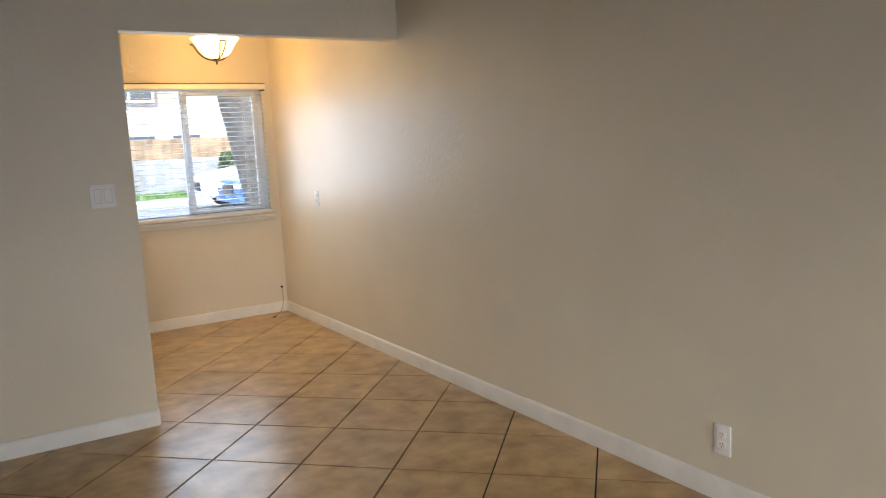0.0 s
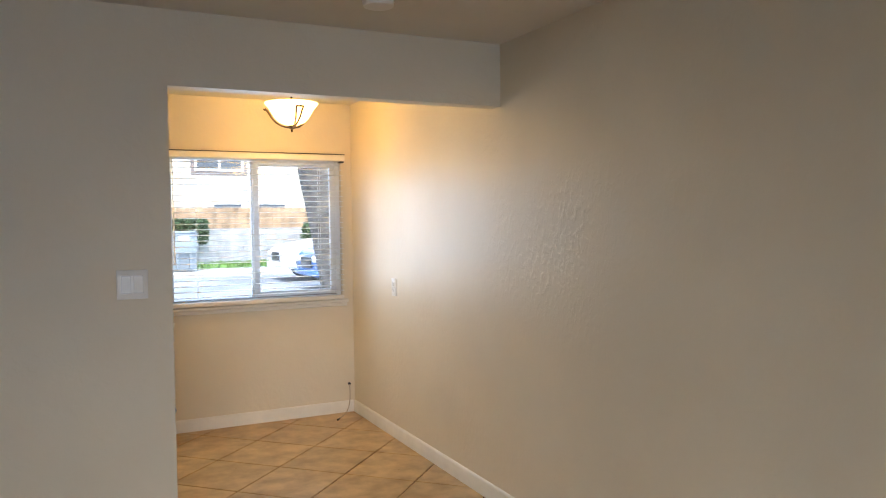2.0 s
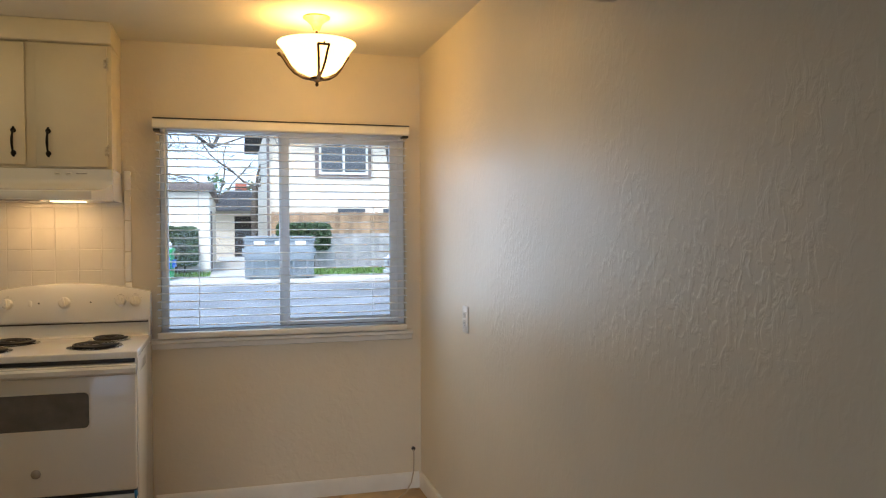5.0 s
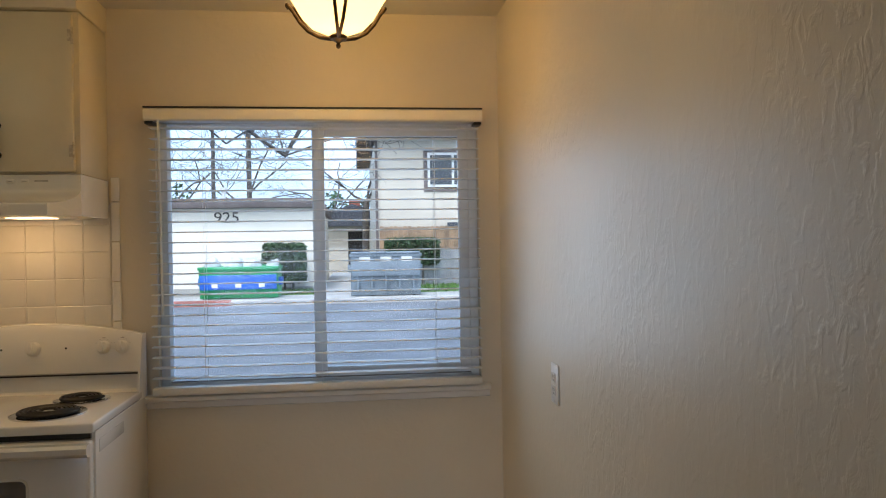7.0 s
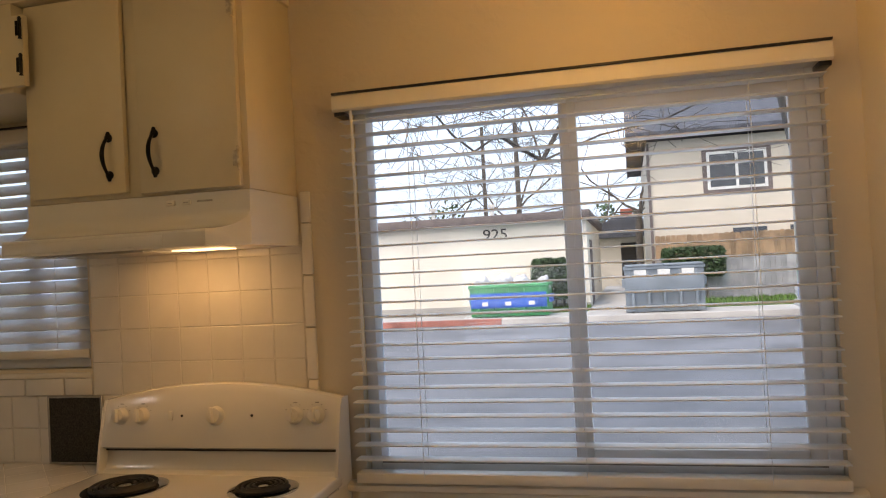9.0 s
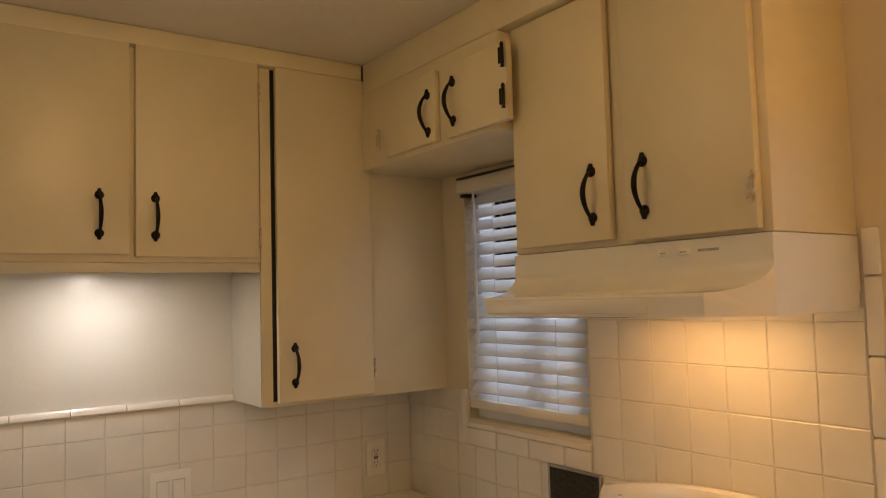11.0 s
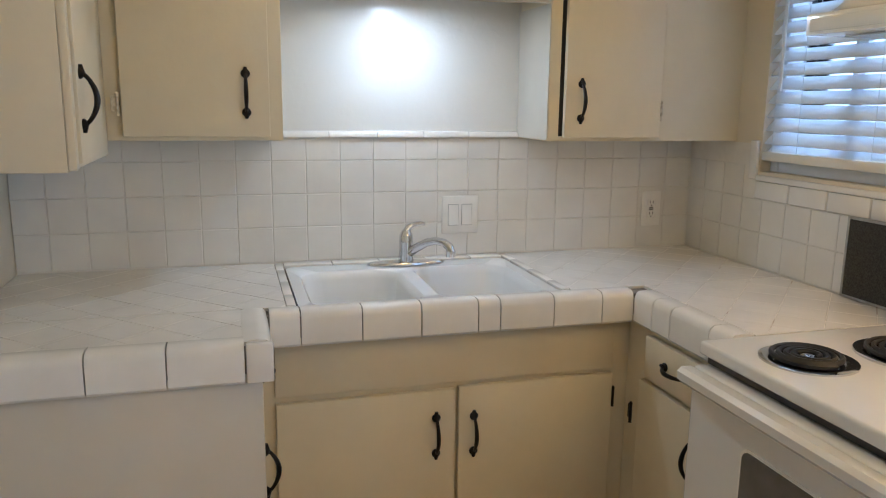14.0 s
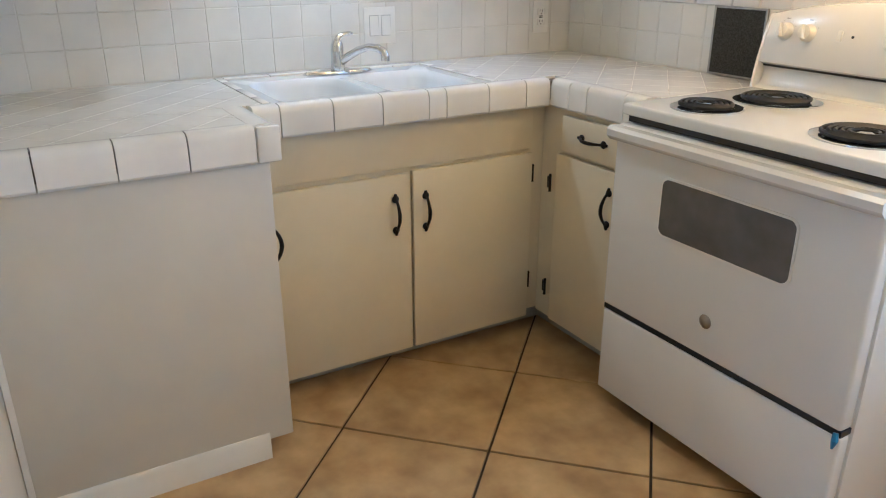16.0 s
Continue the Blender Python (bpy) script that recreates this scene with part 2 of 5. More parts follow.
def bx(bm, x0, x1, y0, y1, z0, z1, bev=0.0, seg=2):
    m = Matrix.LocRotScale(((x0 + x1) / 2, (y0 + y1) / 2, (z0 + z1) / 2), None, (abs(x1 - x0), abs(y1 - y0), abs(z1 - z0)))
    v = bmesh.ops.create_cube(bm, size=1, matrix=m)["verts"]
    if bev:
        e = list({e for w in v for e in w.link_edges})
        bmesh.ops.bevel(bm, geom=e, offset=bev, segments=seg, affect="EDGES", profile=0.5)


def box(*a, **k):
    bm = bmesh.new()
    bx(bm, *a, **k)
    return bm


def rod(bm, p0, p1, r0, r1=None, seg=12):
    p0, p1 = Vector(p0), Vector(p1)
    d = p1 - p0
    m = Matrix.Translation((p0 + p1) / 2) @ d.to_track_quat("Z", "Y").to_matrix().to_4x4()
    bmesh.ops.create_cone(bm, cap_ends=True, segments=seg, radius1=r0, radius2=r0 if r1 is None else r1, depth=d.length, matrix=m)


def tube(bm, pts, rad, seg=8, cap=True):
    """A swept tube through points; rad is one radius or one for each point."""
    pts = [Vector(p) for p in pts]
    rads = rad if isinstance(rad, (list, tuple)) else [rad] * len(pts)
    rings, up = [], None
    for i, p in enumerate(pts):
        d = (pts[min(i + 1, len(pts) - 1)] - pts[max(i - 1, 0)]).normalized()
        if up is None:
            up = d.orthogonal().normalized()
        up = (up - d * up.dot(d)).normalized()
        side = d.cross(up)
        rings.append([bm.verts.new(p + (up * math.cos(a) + side * math.sin(a)) * rads[i])
                      for a in (2 * math.pi * k / seg for k in range(seg))])
    for a, b in zip(rings, rings[1:]):
        for k in range(seg):
            bm.faces.new((a[k], a[(k + 1) % seg], b[(k + 1) % seg], b[k]))
    if cap:
        bm.faces.new(rings[0][::-1])
        bm.faces.new(rings[-1])


def lathe(bm, prof, centre, seg=32, m=None):
    """A turned solid: (radius, height) pairs round the vertical through centre, or laid by m."""
    m = m or Matrix.Translation(centre)
    rings = [[bm.verts.new(m @ Vector((r * math.cos(a), r * math.sin(a), z))) for a in (2 * math.pi * k / seg for k in range(seg))]
             for r, z in prof]
    for a, b in zip(rings, rings[1:]):
        for k in range(seg):
            bm.faces.new((a[k], a[(k + 1) % seg], b[(k + 1) % seg], b[k]))
    if prof[0][0] > 1e-4:
        bm.faces.new(rings[0][::-1])
    if prof[-1][0] > 1e-4:
        bm.faces.new(rings[-1])
    bmesh.ops.remove_doubles(bm, verts=[v for r in rings for v in r], dist=1e-5)


def prism(bm, outline, axis, a, b):
    """An outline of (u, v) pairs pushed along an axis from a to b: 'x' takes (y, z), 'y' takes (x, z), 'z' takes (x, y)."""
    def at(u, v, w):
        return {"x": (w, u, v), "y": (u, w, v), "z": (u, v, w)}[axis]
    lo = [bm.verts.new(at(u, v, a)) for u, v in outline]
    hi = [bm.verts.new(at(u, v, b)) for u, v in outline]
    k = len(outline)
    bm.faces.new(lo[::-1])
    bm.faces.new(hi)
    for i in range(k):
        bm.faces.new((lo[i], lo[(i + 1) % k], hi[(i + 1) % k], hi[i]))


def rounded(x0, x1, y0, y1, r, seg=6):
    pts = []
    for cx, cy, a0 in ((x1 - r, y1 - r, 0), (x0 + r, y1 - r, 90), (x0 + r, y0 + r, 180), (x1 - r, y0 + r, 270)):
        for k in range(seg + 1):
            a = radians(a0 + 90 * k / seg)
            pts.append((cx + r * math.cos(a), cy + r * math.sin(a)))
    return pts


def mesh_of(name, bm, material, smooth=True):
    bmesh.ops.recalc_face_normals(bm, faces=bm.faces[:])
    me = bpy.data.meshes.new(name)
    bm.to_mesh(me)
    bm.free()
    me.materials.append(material)
    if smooth:
        me.polygons.foreach_set("use_smooth", [True] * len(me.polygons))
        me.set_sharp_from_angle(angle=radians(38))
    return me


def thing(name, origin, label, category, group="", kind=""):
    ob = new(name)
    ob.empty_display_size = 0.05
    ob.location = origin
    ORG[ob.name] = Vector(origin)
    return tagged(ob, label, category, group, kind)


def part(name, bm, material, parent, label="", smooth=True):
    """One mesh under a thing or a part; bm is in world metres."""
    org = ORG[parent.name]
    bmesh.ops.translate(bm, vec=-org, verts=bm.verts[:])
    ob = new(name, mesh_of(name, bm, material, smooth))
    ob.parent = parent
    ORG[ob.name] = org
    return tagged(ob, label)


def placed(name, me, parent, m, label=""):
    """A part on a shared mesh, at the world pose m."""
    ob = new(name, me)
    ob.parent = parent
    ob.matrix_basis = Matrix.Translation(-ORG[parent.name]) @ m
    ORG[ob.name] = ORG[parent.name]
    return tagged(ob, label)


def solo(name, bm, material, label, category="", group="", kind="", origin=None, smooth=True):
    """A thing that is one plain mesh."""
    if origin is None:
        lo = [min(v.co[i] for v in bm.verts) for i in range(3)]
        hi = [max(v.co[i] for v in bm.verts) for i in range(3)]
        origin = ((lo[0] + hi[0]) / 2, (lo[1] + hi[1]) / 2, lo[2])
    bmesh.ops.translate(bm, vec=-Vector(origin), verts=bm.verts[:])
    ob = new(name, mesh_of(name, bm, material, smooth))
    ob.location = origin
    ORG[ob.name] = Vector(origin)
    return tagged(ob, label, category, group, kind)


def holed(bm, axis, lo, hi, u0, u1, z0, z1, holes):
    """A wall slab between lo and hi along its own axis, with rectangular holes (u0, u1, z0, z1)."""
    us = sorted({u0, u1, *[h[0] for h in holes], *[h[1] for h in holes]})
    zs = sorted({z0, z1, *[h[2] for h in holes], *[h[3] for h in holes]})
    for a, b in zip(us, us[1:]):
        run = None
        for c, d in zip(zs, zs[1:]):
            um, zm = (a + b) / 2, (c + d) / 2
            if any(h[0] < um < h[1] and h[2] < zm < h[3] for h in holes):
                if run:
                    bx(bm, *((a, b, lo, hi) if axis == "y" else (lo, hi, a, b)), *run)
                run = None
            else:
                run = (run[0], d) if run else (c, d)
        if run:
            bx(bm, *((a, b, lo, hi) if axis == "y" else (lo, hi, a, b)), *run)
    return bm


def clip(poly, x0, x1, y0, y1):
    """A convex polygon cut to a rectangle."""
    for i, lim, keep_more in ((0, x0, True), (0, x1, False), (1, y0, True), (1, y1, False)):
        out = []
        for p, q in zip(poly, poly[1:] + poly[:1]):
            pin = p[i] >= lim if keep_more else p[i] <= lim
            qin = q[i] >= lim if keep_more else q[i] <= lim
            if pin:
                out.append(p)
            if pin != qin:
                s = (lim - p[i]) / (q[i] - p[i])
                out.append((p[0] + s * (q[0] - p[0]), p[1] + s * (q[1] - p[1])))
        poly = out
        if len(poly) < 3:
            return []
    return poly


def slab_mesh(name, poly, thick, chamfer, material):
    """A flat tile lying on z = 0 with a softened upper edge; the outline is about its own centre."""
    bm = bmesh.new()
    size = max(max(abs(x), abs(y)) for x, y in poly)
    k = 1 - chamfer / max(size, chamfer * 2)
    rings = [[bm.verts.new((x * s, y * s, z)) for x, y in poly] for s, z in ((1, 0), (1, thick - chamfer * 0.6), (k, thick))]
    n = len(poly)
    for a, b in zip(rings, rings[1:]):
        for i in range(n):
            bm.faces.new((a[i], a[(i + 1) % n], b[(i + 1) % n], b[i]))
    bm.faces.new(rings[-1])
    return mesh_of(name, bm, material, smooth=False)


def area(poly):
    return abs(sum(p[0] * q[1] - q[0] * p[1] for p, q in zip(poly, poly[1:] + poly[:1]))) / 2


def lay_diagonal(parent, name, rects, z, pitch, joint, u0, v0, thick, chamfer, material):
    """Square tiles laid at 45 degrees over rectangles, cut at their edges; whole tiles share one mesh."""
    r2 = math.sqrt(0.5)
    h = (pitch - joint) / 2
    whole = None
    for x0, x1, y0, y1 in rects:
        us = [(x + y) * r2 for x in (x0, x1) for y in (y0, y1)]
        vs = [(y - x) * r2 for x in (x0, x1) for y in (y0, y1)]
        for i in range(math.floor((min(us) - u0) / pitch) - 1, math.ceil((max(us) - u0) / pitch) + 1):
            for j in range(math.floor((min(vs) - v0) / pitch) - 1, math.ceil((max(vs) - v0) / pitch) + 1):
                uc, vc = u0 + (i + 0.5) * pitch, v0 + (j + 0.5) * pitch
                corner = [((u - v) * r2, (u + v) * r2) for u, v in ((uc - h, vc - h), (uc + h, vc - h), (uc + h, vc + h), (uc - h, vc + h))]
                cut = clip(corner, x0, x1, y0, y1)
                if not cut or area(cut) < 2e-4:
                    continue
                full = area(cut) > area(corner) * 0.999
                cx, cy = sum(p[0] for p in cut) / len(cut), sum(p[1] for p in cut) / len(cut)
                if full and whole:
                    me = whole
                else:
                    me = slab_mesh(name, [(p[0] - cx, p[1] - cy) for p in cut], thick, chamfer, material)
                    if full:
                        whole = me
                placed(name, me, parent, Matrix.Translation((cx, cy, z)))


def lay_wall_tiles(parent, name, plane, at, u_edges, z_edges, skip, thick, chamfer, material):
    """Upright tiles in rows on a wall that faces +x (plane 'x') or -y (plane 'y')."""
    cache = {}
    for a, b in zip(u_edges, u_edges[1:]):
        for c, d in zip(z_edges, z_edges[1:]):
            if skip((a + b) / 2, (c + d) / 2) or b - a < 0.012 or d - c < 0.012:
                continue
            w, hh = (b - a - 0.0016) / 2, (d - c - 0.0016) / 2
            key = (round(w, 4), round(hh, 4))
            if key not in cache:
                cache[key] = slab_mesh(name, [(-w, -hh), (w, -hh), (w, hh), (-w, hh)], thick, chamfer, material)
            um, zm = (a + b) / 2, (c + d) / 2
            if plane == "x":
                m = Matrix(((0, 0, 1, at), (1, 0, 0, um), (0, 1, 0, zm), (0, 0, 0, 1)))
            else:
                m = Matrix(((1, 0, 0, um), (0, 0, -1, at), (0, 1, 0, zm), (0, 0, 0, 1)))
            placed(name, cache[key], parent, m)


# ---- structure ----
T = 0.14
bm = box(XL, XR, YB, PK, -0.12, -0.006)
bx(bm, XS - 0.1, XR, PK, W, -0.12, -0.006)
floor = solo("floor", bm, FLOOR_GROUT, "brown grout bed under tan ceramic floor tiles", "floor", kind="structure")
wall_east = solo("wall_east", box(XR, XR + T, YB - T, W + T, -0.12, CEIL), WALL, "cream painted wall with trowelled plaster texture", "wall",
                 kind="structure", smooth=False)
wall_north = solo("wall_north", holed(bmesh.new(), "y", W, W + T, XS - T, XR, -0.12, CEIL, [BW, KW]), WALL_SMOOTH,
                  "cream painted outside wall with two windows", "wall", kind="structure", smooth=False)
wall_west = solo("wall_west", box(XS - T, XS, PK, W, -0.12, CEIL), NICHE, "white painted kitchen wall behind the sink", "wall", kind="structure", smooth=False)
bm = bmesh.new()
holed(bm, "y", PF, PK, XL, XR, -0.12, CEIL, [(JX, XR, -0.12, HZ)])
wall_partition = solo("wall_partition", bm, WALL_SMOOTH, "cream painted partition with a wide cased opening", "wall", kind="structure", smooth=False)
solo("wall_south", holed(bmesh.new(), "y", YB - T, YB, XL, XR, -0.12, CEIL, [(-1.0, 2.9, 0.2, 1.5)]), WALL_SMOOTH, "cream painted back wall with a wide window", "wall", kind="structure", smooth=False)
bm = bmesh.new()
holed(bm, "x", XL - T, XL, YB - T, PK, -0.12, CEIL, [])
solo("wall_side", bm, WALL_SMOOTH, "plain cream painted side wall", "wall", kind="structure", smooth=False)
ceiling = solo("ceiling", box(XL - T, XR + T, YB - T, W + T, CEIL, CEIL + 0.12), CEILING, "cream painted textured ceiling", "ceiling", kind="structure", smooth=False)
solo("ceiling_front", box(XL, XR, YB, PF, 2.345, CEIL - 0.001), CEILING, "cream painted textured ceiling of the front room", "ceiling", kind="structure", smooth=False)


def skirting(name, axis, at, u0, u1, out, h=0.088):
    """A baseboard with a rounded upper edge; out is the side it stands proud to."""
    p = [(at, 0), (at + out * 0.013, 0), (at + out * 0.013, h - 0.014), (at + out * 0.010, h - 0.005), (at + out * 0.004, h), (at, h)]
    bm = bmesh.new()
    prism(bm, p, axis, u0, u1)
    return solo(name, bm, TRIM, "white painted wooden baseboard along the wall", "baseboard", kind="structure")


# outlines for prism: along y takes (x, z), along x takes (y, z)
skirting("baseboard", "y", XR, 4.478, W - 0.013, -1)
skirting("baseboard", "y", XR, YB, 4.475, -1, 0.092)
skirting("baseboard", "x", W, 1.80, XR - 0.013, -1)
skirting("baseboard", "x", PF, XL, JX + 0.004, -1)
skirting("baseboard", "x", PK, 0.83, JX - 0.003, 1)

# ---- hardware shared by the cabinets ----


def pull_mesh():
    """An arched black pull, 105 mm between its spade ends; it stands out along +x and runs along z."""
    bm = bmesh.new()
    pts, rad = [], []
    for k in range(15):
        s = k / 14
        pts.append((0.006 + 0.024 * math.sin(math.pi * s) ** 0.75, 0, -0.05 + 0.10 * s))
        rad.append(0.0042 + 0.0018 * math.sin(math.pi * s) ** 2)
    tube(bm, pts, rad, 8)
    for z in (-0.05, 0.05):
        lathe(bm, [(0.0115, 0), (0.012, 0.003), (0.009, 0.007), (0.004, 0.010), (0, 0.0105)], None, 14,
              Matrix.Translation((0, 0, z)) @ Matrix.Rotation(radians(90), 4, "Y"))
        tip = 1 if z > 0 else -1
        rod(bm, (0.003, 0, z), (0.003, 0, z + tip * 0.017), 0.009, 0.004, 10)
    return mesh_of("handle", bm, BLACK)


PULL = pull_mesh()


def hinge_mesh():
    bm = bmesh.new()
    rod(bm, (0.004, 0, -0.024), (0.004, 0, 0.024), 0.0045, None, 8)
    bx(bm, 0, 0.004, -0.016, 0.002, -0.02, 0.02, 0.001, 1)
    for z in (-0.027, 0.027):
        rod(bm, (0.004, 0, z - 0.003), (0.004, 0, z + 0.003), 0.0058, 0.003, 8)
    return bm


HINGE_ME = mesh_of("hinge", hinge_mesh(), HINGE)
HINGE_BK = mesh_of("hinge", hinge_mesh(), BLACK)
FACE_X = Matrix.Identity(4)                                   # stands out along +x
FACE_Y = Matrix.Rotation(radians(90), 4, "Z")                 # stands out along +y
FACE_NY = Matrix.Rotation(radians(-90), 4, "Z")               # stands out along -y
FLAT = Matrix.Rotation(radians(90), 4, "X")


def front(parent, face, at, u0, u1, z0, z1, thick=0.019, pull=None, across=False, hinges=(), black_hinge=False, name="door"):
    """A flat cabinet door or drawer front. face: 'x' looks along +x, 'y' along +y, 'n' along -y; at is its back plane.
    pull: (u, z) of the handle's middle. hinges: (u, z) pairs."""
    if face == "x":
        bm = box(at, at + thick, u0, u1, z0, z1, bev=0.003)
    elif face == "y":
        bm = box(u0, u1, at, at + thick, z0, z1, bev=0.003)
    else:
        bm = box(u0, u1, at - thick, at, z0, z1, bev=0.003)
    d = part(name, bm, CAB, parent)
    turn = {"x": FACE_X, "y": FACE_Y, "n": FACE_NY}[face]
    out = at + thick * (-1 if face == "n" else 1)

    def spot(u, z, o):
        return Matrix.Translation((o, u, z) if face == "x" else (u, o, z))
    if pull:
        placed("handle", PULL, d, spot(*pull, out) @ turn @ (FLAT if across else Matrix.Identity(4)), "black arched metal pull")
    for u, z in hinges:
        placed("hinge", HINGE_BK if black_hinge else HINGE_ME, d, spot(u, z, out - 0.012) @ turn)
    return d


# ---- wall cabinets on the sink wall ----
UF = 0.263     # face of the frames
G = "kitchen wall cabinets"
c = thing("wall_cabinet", (0.14, 6.24, 1.307), "tall cream painted wall cabinet with one long closed door", "cabinet", G)
part("body", box(XS, UF, 6.0, 6.447, 1.307, 2.315, bev=0.002), CAB, c)
front(c, "x", UF + 0.001, 6.045, 6.412, 1.318, 2.325, pull=(6.352, 1.432), hinges=((6.035, 1.40), (6.035, 2.25)))
c = thing("wall_cabinet", (0.14, 6.84, 1.725), "short cream wall cabinet with two doors above the sink", "cabinet", G)
part("body", box(XS, UF, 6.449, 7.221, 1.728, 2.315, bev=0.002), CAB, c)
front(c, "x", UF + 0.001, 6.452, 6.852, 1.748, 2.325, pull=(6.777, 1.852), hinges=((6.445, 1.83), (6.445, 2.26)))
front(c, "x", UF + 0.001, 6.868, 7.212, 1.742, 2.322, pull=(6.918, 1.850), hinges=((7.217, 1.80), (7.217, 2.24)))
part("valance_strip", box(UF - 0.018, UF - 0.001, 6.45, 7.22, 1.700, 1.727, bev=0.002), CAB_IN, c)
c = thing("wall_cabinet", (0.14, 7.55, 1.303), "tall cream wall cabinet beside the small window, door slightly ajar", "cabinet", G)
part("body", box(XS, UF, 7.223, W, 1.303, 2.315, bev=0.002), CAB, c)
part("side_panel", box(XS + 0.002, UF - 0.002, 7.2195, 7.2225, 1.306, 1.70), CAB_IN, c, "white painted cabinet side")
# thin black sheet paints the shade of the gap beside the ajar door
part("painted_gap_shade", box(UF - 0.0005, UF + 0.0005, 7.256, 7.270, 1.318, 2.312), SHADE, c)
front(c, "x", UF + 0.004, 7.266, 7.585, 1.314, 2.318, pull=(7.316, 1.422), hinges=((7.592, 1.395),))
# crown strips
solo("trim", box(XS, UF + 0.022, 6.035, 7.562, 2.318, CEIL - 0.001, bev=0.004), CAB, "cream painted crown strip above the cabinets", "trim", kind="structure")

# ---- wall cabinets on the partition side ----
SY = 6.005
c = thing("wall_cabinet", (0.55, 5.85, 1.293), "cream corner wall cabinet with a narrow tall door", "cabinet", G)
bm = bmesh.new()
bx(bm, UF + 0.003, 0.785, PK, SY, 1.272, 1.731, 0.002)
bx(bm, UF + 0.003, 0.740, PK, SY, 1.732, CEIL - 0.002)
part("body", bm, CAB, c)
part("filler", box(XS, UF + 0.002, PK, 5.998, 1.307, CEIL - 0.003), CAB, c)
front(c, "y", SY + 0.001, 0.455, 0.742, 1.286, 2.325, pull=(0.712, 1.412))
part("edge_strip", box(0.759, 0.785, SY + 0.0005, SY + 0.016, 1.276, 1.726, bev=0.002), CAB, c)
# shade between door and edge strip, painted as a dark sheet
part("painted_gap_shade", box(0.7425, 0.7585, SY - 0.001, SY + 0.0015, 1.28, 1.73), SHADE, c)
c = thing("wall_cabinet", (1.22, 5.85, 1.735), "cream cabinet with two doors above the refrigerator space", "cabinet", G)
part("body", box(0.742, JX - 0.002, PK, SY, 1.735, CEIL - 0.002, bev=0.002), CAB, c)
part("bottom_rail", box(0.787, JX - 0.003, SY - 0.02, SY + 0.012, 1.714, 1.742, bev=0.003), CAB_IN, c)
front(c, "y", SY + 0.001, 0.744, 1.072, 1.754, 2.325, pull=(1.026, 1.857))
front(c, "y", SY + 0.001, 1.082, 1.59, 1.754, 2.325, pull=(1.130, 1.857))

# ---- wall cabinets on the window wall ----
NF = 7.560
c = thing("wall_cabinet", (0.70, 7.72, 2.035), "small cream cabinet with two doors over the kitchen window", "cabinet", G)
part("body", box(UF + 0.002, 0.976, NF, W, 2.022, 2.27, bev=0.002), CAB, c)
front(c, "n", NF - 0.001, 0.456, 0.726, 2.036, 2.232, pull=(0.694, 2.118), hinges=((0.447, 2.09),))
front(c, "n", NF - 0.001, 0.778, 1.032, 2.032, 2.226, pull=(0.812, 2.125), hinges=((1.036, 2.085), (1.036, 2.185)), black_hinge=True)
HC = 7.600
c = thing("wall_cabinet", (1.33, 7.74, 1.70), "cream wall cabinet with two doors above the range hood", "cabinet", G)
part("body", box(0.978, 1.657, HC, W, 1.709, 2.27, bev=0.003), CAB, c)
front(c, "n", HC - 0.001, 1.006, 1.302, 1.722, 2.262, pull=(1.256, 1.822))
front(c, "n", HC - 0.001, 1.346, 1.640, 1.716, 2.262, pull=(1.396, 1.822), hinges=((1.646, 1.785), (1.646, 2.18)))
solo("trim", box(UF + 0.024, 1.662, NF + 0.004, W, 2.272, CEIL - 0.001, bev=0.004), CAB, "cream painted crown strip over the window cabinets", "trim", kind="structure")


